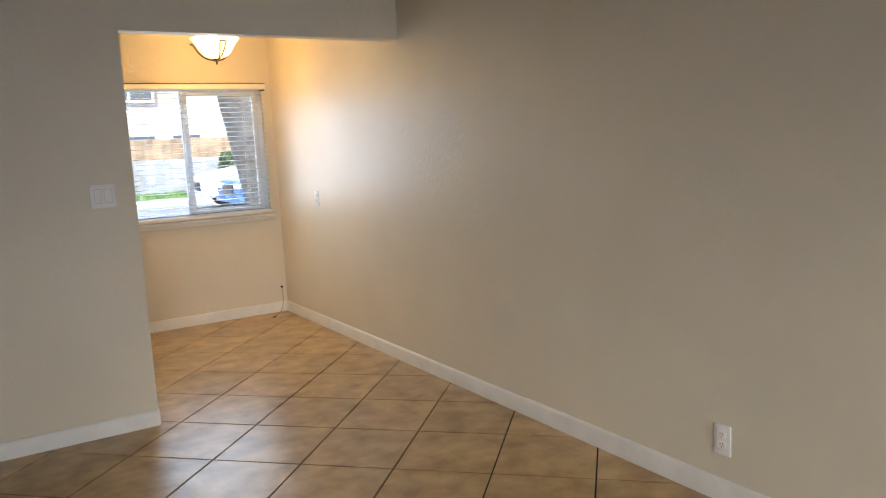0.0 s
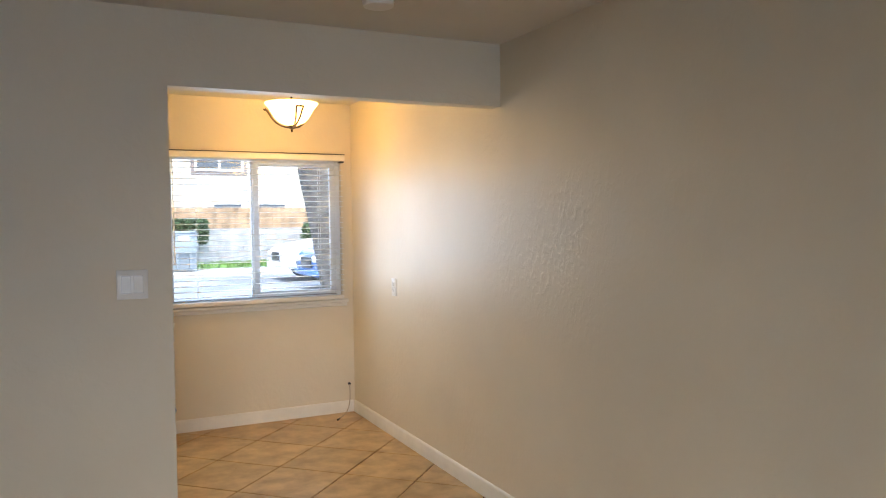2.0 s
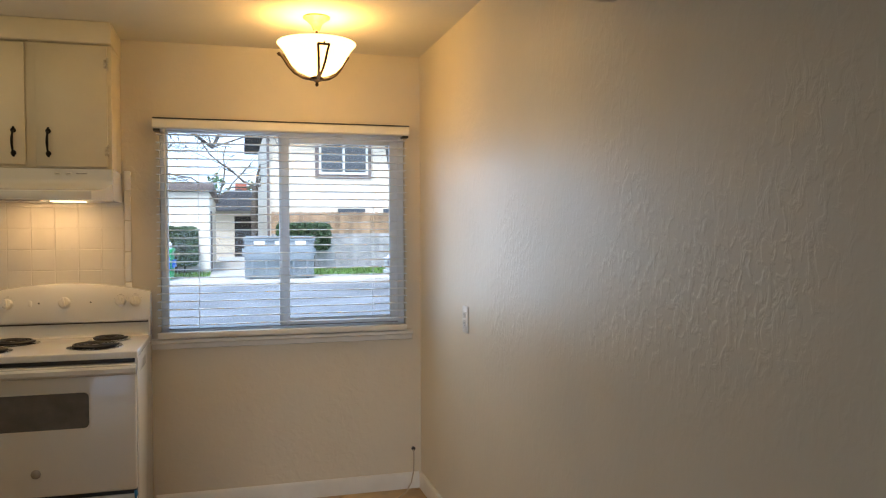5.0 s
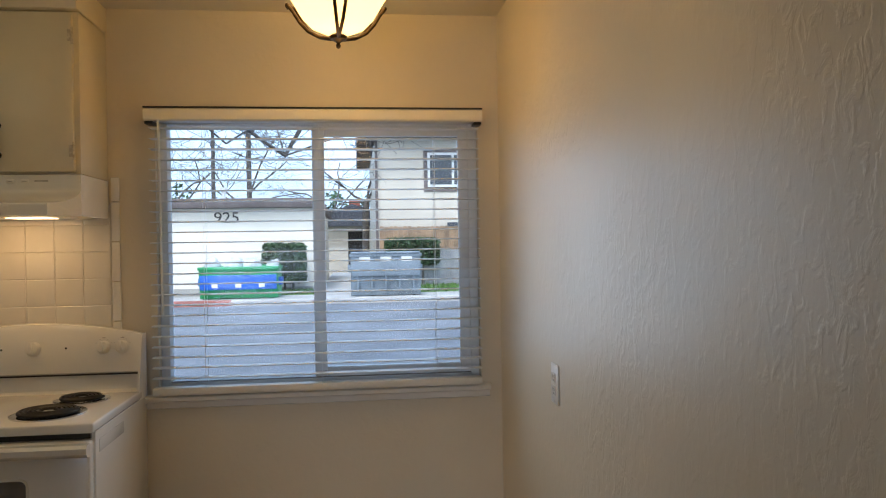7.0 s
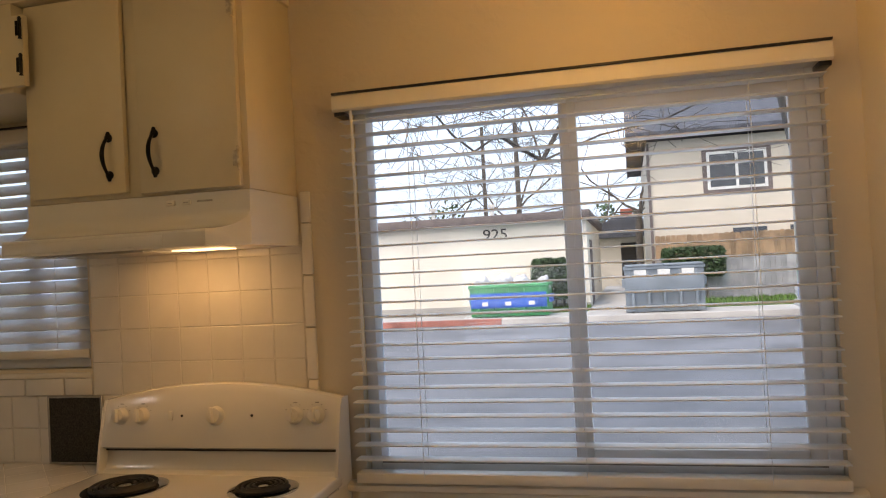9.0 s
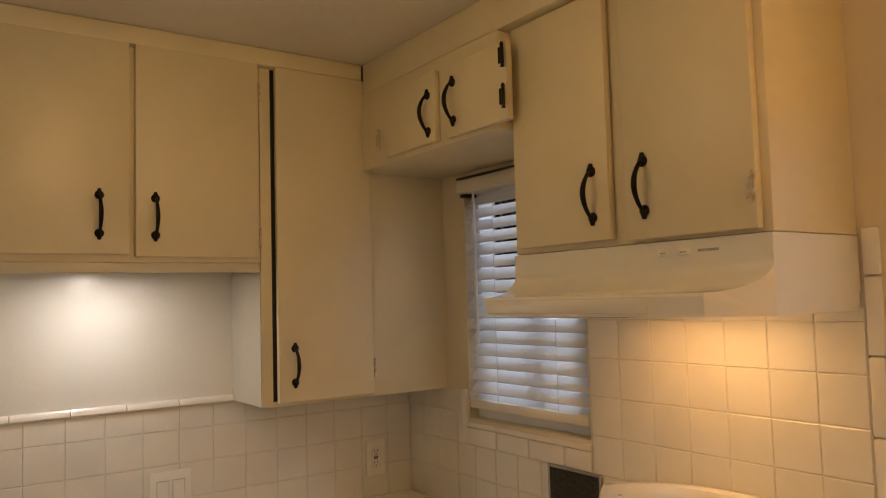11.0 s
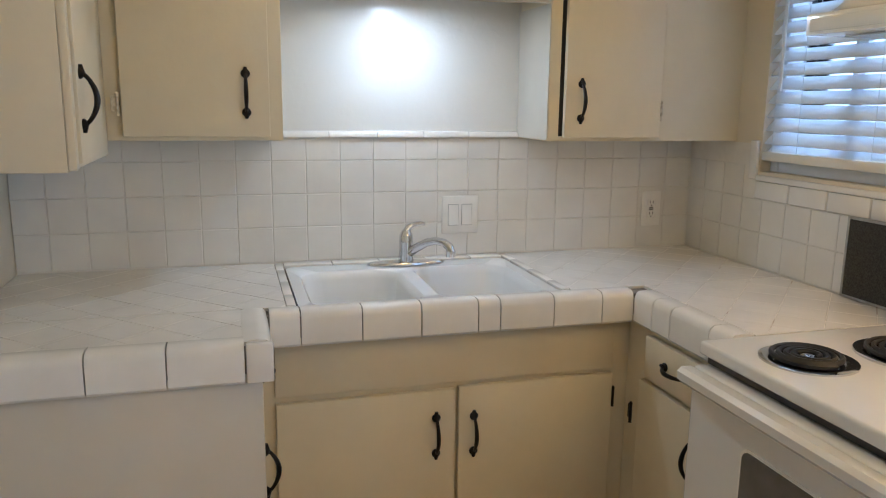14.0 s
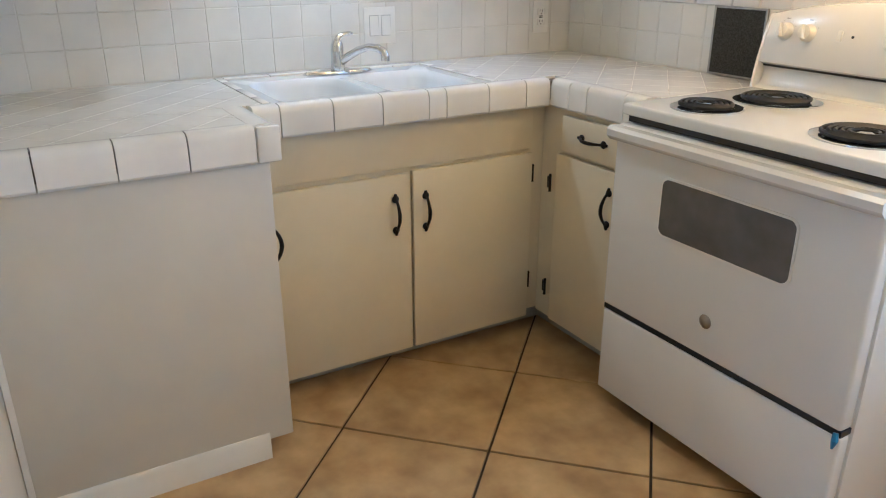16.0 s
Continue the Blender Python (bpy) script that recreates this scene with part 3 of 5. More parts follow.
def range_hood():
    """The front sweeps out from the cabinet face to a low lip; the right end of the sweep is cut back at an angle."""
    h = thing("range_hood", (1.32, 7.70, 1.563), "white under-cabinet range hood with a swept front, lamp lit", "range hood")
    xl, xr, xc, yt, yl, zb, zt = 0.976, 1.657, 1.582, 7.595, 7.500, 1.563, 1.7075
    rows = [(yt, zt), (yt, 1.660)]
    for k in range(1, 17):
        a = k / 16 * math.pi / 2
        rows.append((yt - (yt - yl) * (1 - math.cos(a)), 1.606 + 0.054 * (1 - math.sin(a))))
    rows += [(yl - 0.002, 1.600), (yl - 0.002, zb)]

    def right(y):
        return xr - (xr - xc) * min(1.0, (yt - y) / (yt - yl))
    bm = bmesh.new()
    lo = [bm.verts.new((xl, y, z)) for y, z in rows]
    hi = [bm.verts.new((right(y), y, z)) for y, z in rows]
    for a, b, c, d in zip(lo, lo[1:], hi[1:], hi):
        bm.faces.new((a, d, c, b))
    bl, tl = bm.verts.new((xl, W, zb)), bm.verts.new((xl, W, zt))
    br, tr = bm.verts.new((xr, W, zb)), bm.verts.new((xr, W, zt))
    knee = bm.verts.new((xr, yt, zb))
    bm.faces.new(lo + [bl, tl])
    bm.faces.new(hi[1:] + [knee])
    bm.faces.new((hi[0], hi[1], knee, br, tr))
    bm.faces.new((lo[-1], hi[-1], knee, br, bl))
    bm.faces.new((lo[0], tl, tr, hi[0]))
    bm.faces.new((bl, br, tr, tl))
    part("shell", bm, ENAMEL, h, smooth=False)
    part("lip_strip", box(xl + 0.012, 1.46, yl - 0.0045, yl - 0.001, 1.570, 1.597, bev=0.0012), ENAMEL, h)
    part("grease_filter", box(1.02, 1.36, 7.56, W - 0.03, 1.559, 1.562), STEEL, h, "dull metal grease filter")
    part("lamp_lens", box(1.38, 1.52, 7.66, 7.76, 1.5605, 1.5628), HOODLENS, h, "glowing warm lamp lens")
    for x in (1.415, 1.462):
        b = part("switch", box(x, x + 0.026, yt - 0.006, yt + 0.001, 1.678, 1.692, bev=0.002), PLASTIC, h, "small white rocker switch")
        part("slot", box(x + 0.006, x + 0.02, yt - 0.0075, yt - 0.0055, 1.683, 1.6855), STEEL, b)
    part("badge", box(1.505, 1.55, yt - 0.0015, yt - 0.0003, 1.683, 1.688), STEEL, h)
    return h


range_hood()

# ---- base cabinets ----
B = "kitchen base cabinets"
c = thing("base_cabinet", (0.30, 6.87, 0.0), "cream sink base cabinet with two doors and a false front", "cabinet", B)
bm = bmesh.new()
bx(bm, 0.03, 0.543, 6.352, 7.883, 0.085, 0.70)
bx(bm, 0.505, 0.543, 6.352, 7.883, 0.70, 0.845)
bx(bm, 0.03, 0.07, 6.352, 7.883, 0.70, 0.845)
part("body", bm, CAB, c)
part("toe_kick", box(0.44, 0.47, 6.352, 7.883, 0.0, 0.085), KICK, c, "dull grey toe kick")
part("false_front", box(0.544, 0.556, 6.39, 7.318, 0.685, 0.838, bev=0.003), CAB, c)
front(c, "x", 0.544, 6.39, 6.856, 0.068, 0.668, pull=(6.803, 0.543))
front(c, "x", 0.544, 6.866, 7.318, 0.068, 0.672, pull=(6.908, 0.538), hinges=((7.325, 0.60), (7.325, 0.21)), black_hinge=True)

c = thing("base_cabinet", (0.42, 6.02, 0.0), "cream base cabinet ending in a plain painted panel", "cabinet", B)
part("body", box(0.03, 0.785, PK + 0.002, 6.334, 0.075, 0.845), CAB, c)
part("end_panel", box(0.786, 0.803, PK + 0.002, 6.352, 0.055, 0.848, bev=0.002), CAB_IN, c, "off-white painted end panel")
bm = bmesh.new()
prism(bm, [(0.776, 0), (0.812, 0), (0.812, 0.068), (0.806, 0.078), (0.776, 0.078)], "y", PK + 0.002, 6.285)
part("base_strip", bm, TRIM, c)
part("edge_strip", box(0.803, 0.813, PK + 0.002, PK + 0.016, 0.0, 0.848), TRIM, c)
front(c, "y", 6.335, 0.42, 0.775, 0.695, 0.830, pull=(0.60, 0.775), across=True, name="drawer_front")
front(c, "y", 6.335, 0.42, 0.775, 0.085, 0.680, pull=(0.738, 0.585))
part("toe_kick", box(0.05, 0.775, 6.24, 6.27, 0.0, 0.075), KICK, c, "dull grey toe kick")
front(c, "y", 6.335, 0.60, 0.775, 0.838, 0.846, thick=0.004, name="rail")

c = thing("base_cabinet", (0.80, 7.6, 0.0), "narrow cream base cabinet with a drawer beside the range", "cabinet", B)
part("body", box(0.546, 1.018, 7.372, 7.883, 0.078, 0.845), CAB, c)
part("toe_kick", box(0.47, 1.018, 7.44, 7.47, 0.0, 0.078), KICK, c, "dull grey toe kick")
front(c, "n", 7.371, 0.665, 1.008, 0.697, 0.812, pull=(0.815, 0.757), across=True, name="drawer_front")
front(c, "n", 7.371, 0.645, 1.008, 0.085, 0.683, pull=(0.905, 0.567), hinges=((0.638, 0.585), (0.638, 0.21)), black_hinge=True)

# ---- countertop ----
CT = 0.907
ctop = thing("countertop", (0.4, 6.8, 0.85), "white tiled countertop with diagonal tiles and bullnose edge", "countertop")
SX0, SX1, SY0, SY1 = 0.075, 0.580, 6.450, 7.160       # cut-out for the sink
bm = bmesh.new()
bx(bm, XS, 0.588, PK + 0.001, SY0, 0.848, CT)
bx(bm, XS, 0.588, SY1, W - 0.001, 0.848, CT)
bx(bm, XS, SX0, SY0, SY1, 0.848, CT)
bx(bm, SX1, 0.588, SY0, SY1, 0.848, 0.900)
bx(bm, 0.588, 0.810, PK + 0.001, 6.362, 0.848, CT)
bx(bm, 0.588, 1.018, 7.362, W - 0.001, 0.848, CT)
part("substrate", bm, GROUT_D, ctop)
for a in ((XS + 0.003, 0.5415, PK + 0.003, SY0 - 0.027), (0.542, 0.763, PK + 0.003, 6.316), (XS + 0.003, 0.5415, SY1 + 0.029, W - 0.004), (0.542, 1.017, 7.411, W - 0.004)):
    part("grout_bed", box(*a, CT + 0.0004, CT + 0.0076), GROUT_T, ctop, "white grout stained dark in places")


def edge_tiles(pairs, run, at, side):
    """Bullnose trim pieces along a counter edge. run 'y': the edge looks along +x * side; run 'x': along y * side."""
    for a, b in pairs:
        p = [(0, 0.833), (0.010, 0.830), (0.016, 0.837), (0.016, 0.898), (0.012, 0.911), (0.004, 0.918), (-0.018, 0.920), (-0.046, 0.916), (-0.046, 0.908), (0, 0.907)]
        bm = bmesh.new()
        prism(bm, [(at + side * u, z) for u, z in p], run, a + 0.0016, b - 0.0016)
        part("edge_tile", bm, CTILE, ctop)


edge_tiles([(6.378, 6.452), (6.452, 6.602), (6.602, 6.752), (6.752, 6.902), (6.902, 6.962), (6.962, 7.112), (7.112, 7.252), (7.252, 7.346)], "y", 0.588, 1)
edge_tiles([(5.704, 5.852), (5.852, 6.010), (6.010, 6.163), (6.163, 6.318)], "y", 0.810, 1)
edge_tiles([(0.546, 0.806)], "x", 6.360, 1)
part("corner_tile", box(0.8075, 0.8275, 6.3195, 6.3765, 0.831, 0.9175, bev=0.005), CTILE, ctop)
edge_tiles([(0.604, 0.696), (0.696, 0.78), (0.78, 0.939), (0.939, 1.016)], "x", 7.362, -1)
lay_diagonal(ctop, "tile", [(XS + 0.004, 0.540, PK + 0.004, SY0 - 0.028), (0.545, 0.762, PK + 0.004, 6.315),
                            (XS + 0.004, 0.540, SY1 + 0.030, W - 0.006), (0.545, 1.016, 7.412, W - 0.006)],
             CT, 0.107, 0.0020, 0.31, 0.02, 0.0086, 0.0009, CTILE)
for a, b in ((0.03, 0.13), (0.13, 0.28), (0.28, 0.43), (0.43, 0.536)):
    for y0, y1 in ((SY0 - 0.026, SY0 - 0.002), (SY1 + 0.002, SY1 + 0.028)):
        part("trim_tile", box(a + 0.001, b - 0.001, y0, y1, CT, 0.918, bev=0.004), CTILE, ctop)
yy = SY0
while yy < SY1 - 0.01:
    part("trim_tile", box(XS + 0.004, SX0 - 0.004, yy + 0.001, min(yy + 0.15, SY1) - 0.001, CT, 0.918, bev=0.004), CTILE, ctop)
    yy += 0.15


def kitchen_sink():
    s = thing("kitchen_sink", (0.33, 6.8, 0.74), "white porcelain double-bowl kitchen sink set in the tiles", "sink")
    bm = bmesh.new()

    def ring(pts, z):
        return [bm.verts.new((x, y, z)) for x, y in pts]

    def join(a, b):
        k = len(a)
        for i in range(k):
            bm.faces.new((a[i], a[(i + 1) % k], b[(i + 1) % k], b[i]))
    outer = ring(rounded(SX0 + 0.003, SX1 - 0.002, SY0 + 0.003, SY1 - 0.003, 0.03), 0.913)
    skirt = ring(rounded(SX0 + 0.003, SX1 - 0.002, SY0 + 0.003, SY1 - 0.003, 0.03), 0.86)
    join(outer, skirt)
    edges = []
    tops = []
    for y0, y1 in ((SY0 + 0.035, 6.785), (6.825, SY1 - 0.035)):
        loops = [ring(rounded(0.150 + i, SX1 - 0.035 - i, y0 + i, y1 - i, 0.06), z)
                 for i, z in ((0, 0.911), (0.006, 0.905), (0.012, 0.885), (0.020, 0.80), (0.034, 0.748), (0.060, 0.738))]
        for a, b in zip(loops, loops[1:]):
            join(a, b)
        bm.faces.new(loops[-1])
        tops.append(loops[0])
    for loop in (outer, *tops):
        for i in range(len(loop)):
            edges.append(bm.edges.get((loop[i], loop[(i + 1) % len(loop)])))
    bmesh.ops.triangle_fill(bm, use_beauty=True, edges=edges)
    part("basin", bm, PORCELAIN, s)
    for y in (6.63, 6.97):
        bm = bmesh.new()
        lathe(bm, [(0.0, 0.0005), (0.018, 0.001), (0.036, 0.002), (0.042, 0.005), (0.044, 0.003), (0.044, 0)], (0.34, y, 0.7385), 28)
        part("drain", bm, STEEL, s, "metal drain strainer")
    return s


kitchen_sink()


def faucet():
    f = thing("faucet", (0.105, 6.825, 0.914), "single-lever chrome kitchen faucet on an oval base plate", "faucet")
    bm = bmesh.new()
    lathe(bm, [(0.125, 0), (0.125, 0.004), (0.118, 0.009), (0.06, 0.012), (0, 0.012)], None, 40,
          Matrix.Translation((0.108, 6.825, 0.9135)) @ Matrix.Diagonal((0.26, 1, 1, 1)))
    part("base_plate", bm, CHROME, f)
    bm = bmesh.new()
    lathe(bm, [(0.024, 0.0), (0.0235, 0.02), (0.021, 0.045), (0.022, 0.06), (0.021, 0.085), (0.014, 0.099), (0.0, 0.103)], (0.108, 6.825, 0.922), 28)
    part("body", bm, CHROME, f)
    bm = bmesh.new()
    tube(bm, [(0.108, 6.824, 1.012), (0.106, 6.832, 1.028), (0.104, 6.85, 1.037), (0.102, 6.872, 1.040), (0.101, 6.886, 1.038)],
         [0.012, 0.011, 0.009, 0.008, 0.005], 12)
    part("lever", bm, CHROME, f)
    bm = bmesh.new()
    tube(bm, [(0.118, 6.834, 0.950), (0.148, 6.850, 0.972), (0.186, 6.870, 0.994), (0.222, 6.891, 1.006), (0.255, 6.909, 1.004), (0.274, 6.919, 0.994), (0.278, 6.921, 0.980)],
         [0.014, 0.0135, 0.0125, 0.012, 0.012, 0.013, 0.0135], 14)
    sp = part("spout", bm, CHROME, f)
    bm = bmesh.new()
    rod(bm, (0.278, 6.921, 0.966), (0.278, 6.921, 0.984), 0.0145, None, 18)
    part("aerator", bm, CHROME, sp)
    return f


faucet()


def electric_range():
    x0, x1, yf, yb = 1.022, 1.790, 7.292, 7.872
    r = thing("electric_range", (1.406, 7.58, 0.0), "white freestanding electric range with four coil burners", "stove")
    bm = bmesh.new()
    bx(bm, x0, x1, yf, yb, 0.045, 0.885, 0.004)
    part("body", bm, ENAMEL, r)
    for x in (x0 + 0.05, x1 - 0.05):
        for y in (yf + 0.06, yb - 0.06):
            bm = bmesh.new()
            rod(bm, (x, y, 0), (x, y, 0.05), 0.018)
            part("foot", bm, DARK, r, "black levelling foot")
    bm = bmesh.new()
    bx(bm, x0 - 0.002, x1 + 0.002, yf - 0.028, 7.80, 0.886, 0.917, 0.008, 3)
    part("cooktop", bm, ENAMEL, r)
    part("vent_gap", box(x0 + 0.012, x1 - 0.012, yf - 0.012, yf + 0.002, 0.868, 0.886), DARK, r, "dark vent slot above the oven door")
    # oven door with its window and handle
    d = part("oven_door", box(x0 + 0.004, x1 - 0.004, yf - 0.045, yf - 0.002, 0.331, 0.866, bev=0.010, seg=3), ENAMEL, r)
    bm = bmesh.new()
    prism(bm, rounded(1.209, 1.609, 0.603, 0.763, 0.024), "y", yf - 0.0485, yf - 0.0445)
    part("window_rim", bm, PLASTIC, d)
    bm = bmesh.new()
    prism(bm, rounded(1.215, 1.603, 0.609, 0.757, 0.020), "y", yf - 0.0495, yf - 0.0475)
    part("oven_window", bm, OVEN_GLASS, d, "smoked grey oven window")
    bm = bmesh.new()
    pr = [(yf - 0.045, 0.862), (yf - 0.070, 0.862), (yf - 0.079, 0.853), (yf - 0.078, 0.836), (yf - 0.066, 0.824), (yf - 0.052, 0.822), (yf - 0.045, 0.826)]
    prism(bm, pr, "x", x0 + 0.002, x1 - 0.002)
    part("handle", bm, ENAMEL, d, "full-width white handle bar")
    bm = bmesh.new()
    lathe(bm, [(0.0, 0.0025), (0.016, 0.002), (0.019, 0.0)], None, 24, Matrix.Translation((1.399, yf - 0.046, 0.430)) @ Matrix.Rotation(radians(90), 4, "X"))
    part("badge", bm, STEEL, d, "round grey badge")
    part("seam", box(x0 + 0.006, x1 - 0.006, yf - 0.038, yf - 0.002, 0.315, 0.330), SEAM, r, "black seam above the drawer")
    bm = bmesh.new()
    tube(bm, [(x1 - 0.012, yf - 0.048, 0.330), (x1 - 0.008, yf - 0.054, 0.315), (x1 - 0.012, yf - 0.052, 0.292)], [0.006, 0.008, 0.003], 8)
    part("film_tag", bm, BLUE_FILM, r, "loose blue film tab")
    part("storage_drawer", box(x0 + 0.004, x1 - 0.004, yf - 0.040, yf - 0.002, 0.045, 0.314, bev=0.008, seg=3), ENAMEL, r)
    # backguard: an arched console leaning back over a concave splash
    bm = bmesh.new()
    n = 24
    rows = []
    for k in range(n + 1):
        s = k / n
        x = x0 + (x1 - x0) * s
        top = 1.128 + 0.046 * (1 - (2 * s - 1) ** 2)
        rows.append([bm.verts.new((x, y, z)) for y, z in
                     ((7.800, 0.985), (7.786, 0.992), (7.784, 1.0), (7.812, top - 0.022), (7.822, top - 0.004), (7.838, top), (7.868, top - 0.006), (7.872, 0.985))])
    for a, b in zip(rows, rows[1:]):
        for i in range(8):
            bm.faces.new((a[i], a[(i + 1) % 8], b[(i + 1) % 8], b[i]))
    bm.faces.new(rows[0])
    bm.faces.new(rows[-1][::-1])
    g = part("console", bm, ENAMEL, r)
    bm = bmesh.new()
    prism(bm, [(7.872, 0.886), (7.79, 0.886), (7.775, 0.917), (7.798, 0.925), (7.81, 0.945), (7.814, 0.978), (7.872, 0.978)], "x", x0, x1)
    part("splash", bm, ENAMEL, r)
    part("console_gap", box(x0 + 0.004, x1 - 0.004, 7.806, 7.87, 0.978, 0.985), DARK, r)
    for x in (x0, x1 - 0.006):
        bm = bmesh.new()
        prism(bm, [(7.872, 0.884), (7.772, 0.884), (7.768, 0.925), (7.782, 1.0), (7.808, 1.105), (7.822, 1.126), (7.872, 1.126)], "x", x - 0.001, x + 0.007)
        part("side_cap", bm, ENAMEL, r)
    lean = Matrix.Rotation(radians(90 - 13), 4, "X")
    for x, rad in ((1.091, 0.021), (1.163, 0.021), (1.408, 0.024), (1.656, 0.021), (1.722, 0.021)):
        bm = bmesh.new()
        lathe(bm, [(rad + 0.004, 0), (rad + 0.003, 0.004), (rad, 0.008), (rad * 0.9, 0.02), (rad * 0.5, 0.023), (0, 0.023)], None, 24,
              Matrix.Translation((x, 7.800, 1.082)) @ lean)
        kn = part("knob", bm, PLASTIC, g, "white rotary knob")
        bm = bmesh.new()
        bx(bm, -0.0045, 0.0045, -rad * 0.95, rad * 0.95, 0.016, 0.034, 0.003)
        bm.transform(Matrix.Translation((x, 7.800, 1.082)) @ lean @ Matrix.Rotation(radians(12), 4, "Z"))
        part("grip", bm, PLASTIC, kn)
        bm = bmesh.new()
        bx(bm, -0.006, 0.006, 0.034, 0.037, 0.0, 0.001)
        for a in (-60, -25, 25, 60):
            rr = rad + 0.011
            bx(bm, rr * math.sin(radians(a)) - 0.002, rr * math.sin(radians(a)) + 0.002, rr * math.cos(radians(a)) - 0.0007,
               rr * math.cos(radians(a)) + 0.0007, 0.0, 0.001)
        bm.transform(Matrix.Translation((x, 7.800, 1.082)) @ lean)
        part("marking", bm, STEEL, g, "small grey printed marks")
    for x in (1.297, 1.523):
        bm = bmesh.new()
        lathe(bm, [(0.004, 0), (0.004, 0.002), (0, 0.003)], None, 12, Matrix.Translation((x, 7.800, 1.082)) @ lean)
        part("indicator", bm, DARK, g, "tiny dark red indicator lamp")
    bm = bmesh.new()
    bx(bm, -0.007, 0.007, -0.014, 0.014, 0, 0.006, 0.002)
    bm.transform(Matrix.Translation((1.261, 7.800, 1.082)) @ lean)
    part("rocker", bm, PLASTIC, g)
    # burners
    for x, y, rad in ((1.190, 7.398, 0.075), (1.600, 7.430, 0.096), (1.222, 7.632, 0.096), (1.628, 7.650, 0.075)):
        bm = bmesh.new()
        lathe(bm, [(0, 0.0015), (rad * 0.35, 0.0015), (rad * 0.9, 0.003), (rad + 0.010, 0.0055), (rad + 0.018, 0.004), (rad + 0.018, 0)], (x, y, 0.9168), 36)
        pan = part("drip_pan", bm, CHROME, r, "shiny round drip pan")
        bm = bmesh.new()
        turns = 4 if rad < 0.09 else 5
        pts = []
        for k in range(turns * 28 + 1):
            a = k / 28 * 2 * math.pi
            rr = rad * (0.26 + 0.72 * k / (turns * 28))
            pts.append((x + rr * math.cos(a), y + rr * math.sin(a), 0.9285))
        tube(bm, pts, 0.0056, 6)
        part("coil", bm, COIL, pan, "black spiral heating coil")
        bm = bmesh.new()
        lathe(bm, [(rad * 0.2, 0.004), (rad * 0.2, 0.010), (rad * 0.12, 0.0125), (0, 0.0125)], (x, y, 0.918), 20)
        part("hub", bm, CHROME, pan)
    # pressed mark on the side
    part("side_emboss", box(x1 - 0.0005, x1 + 0.0015, yf + 0.03, yf + 0.28, 0.815, 0.855, bev=0.0008), ENAMEL, r)
    return r


electric_range()


def black_screen():
    s = thing("vent_screen", (0.88, 7.86, 0.918), "blackened mesh screen in a thin metal frame leaning on the tiles", "screen")
    part("mesh", box(0.778, 0.968, W - 0.020, W - 0.015, 0.920, 1.128), MESH, s)
    bm = bmesh.new()
    for a in ((0.772, 0.779, 0.919, 1.134), (0.967, 0.974, 0.919, 1.134), (0.779, 0.967, 0.919, 0.925), (0.779, 0.967, 1.127, 1.134)):
        bx(bm, a[0], a[1], W - 0.022, W - 0.012, a[2], a[3], 0.001, 1)
    part("frame", bm, STEEL, s)


black_screen()

# ---- plates on the walls ----


def plate(name, label, cat, m, w, h, kind):
    """A wall plate looking along +x of its own pose: rocker switches or outlets."""
    p = thing(name, m.translation, label, cat)
    rot = m.to_3x3().to_4x4()

    def put(nm, bm, material, parent, lb=""):
        bm.transform(Matrix.Translation(m.translation) @ rot)
        return part(nm, bm, material, parent, lb)
    put("cover", box(0, 0.006, -w / 2, w / 2, -h / 2, h / 2, bev=0.0025), PLASTIC, p)
    if kind == "rockers":
        for y in (-0.023, 0.023):
            put("recess", box(0.0058, 0.0066, y - 0.018, y + 0.018, -0.035, 0.035), STEEL, p)
            bm = bmesh.new()
            prism(bm, [(0.0055, -0.033), (0.0055, 0.033), (0.0076, 0.033), (0.0084, 0.0), (0.0118, -0.033)], "y", y - 0.0165, y + 0.0165)
            put("rocker", bm, PLASTIC, p)
    else:
        for z in (-0.0195, 0.0195):
            o = put("socket", box(0.0055, 0.0085, -0.0165, 0.0165, z - 0.014, z + 0.014, bev=0.004), PLASTIC, p)
            for y in (-0.006, 0.006):
                put("slot", box(0.0082, 0.0088, y - 0.0012, y + 0.0012, z - 0.001, z + 0.008), DARK, o)
            put("slot", box(0.0082, 0.0088, -0.0025, 0.0025, z - 0.010, z - 0.006), DARK, o)
        if kind == "gfci":
            put("test_button", box(0.006, 0.0092, -0.008, 0.008, 0.001, 0.0045), DARK, p, "small black test button")
            put("reset_button", box(0.006, 0.0092, -0.008, 0.008, -0.0045, -0.001), DARK, p)
    for z in (-h * 0.42, h * 0.42):
        bm = bmesh.new()
        lathe(bm, [(0.003, 0.006), (0.003, 0.0068), (0, 0.007)], None, 10, Matrix.Translation((0, 0, z)) @ Matrix.Rotation(radians(90), 4, "Y"))
        put("screw", bm, PLASTIC, p)
    return p


plate("light_switch", "white double rocker switch plate on the partition wall", "switch", Matrix.Translation((1.451, PF, 1.227)) @ FACE_NY, 0.118, 0.118, "rockers")
plate("light_switch", "white double rocker switch plate on the sink tiles", "switch", Matrix.Translation((XS + 0.009, 7.024, 1.053)), 0.122, 0.124, "rockers")
plate("wall_outlet", "white GFCI outlet on the sink tiles", "outlet", Matrix.Translation((XS + 0.009, 7.729, 1.055)), 0.075, 0.122, "gfci")
plate("wall_outlet", "white duplex outlet low on the cream wall", "outlet", Matrix.Translation((XR, 3.292, 0.246)) @ Matrix.Rotation(math.pi, 4, "Z"), 0.075, 0.118, "duplex")
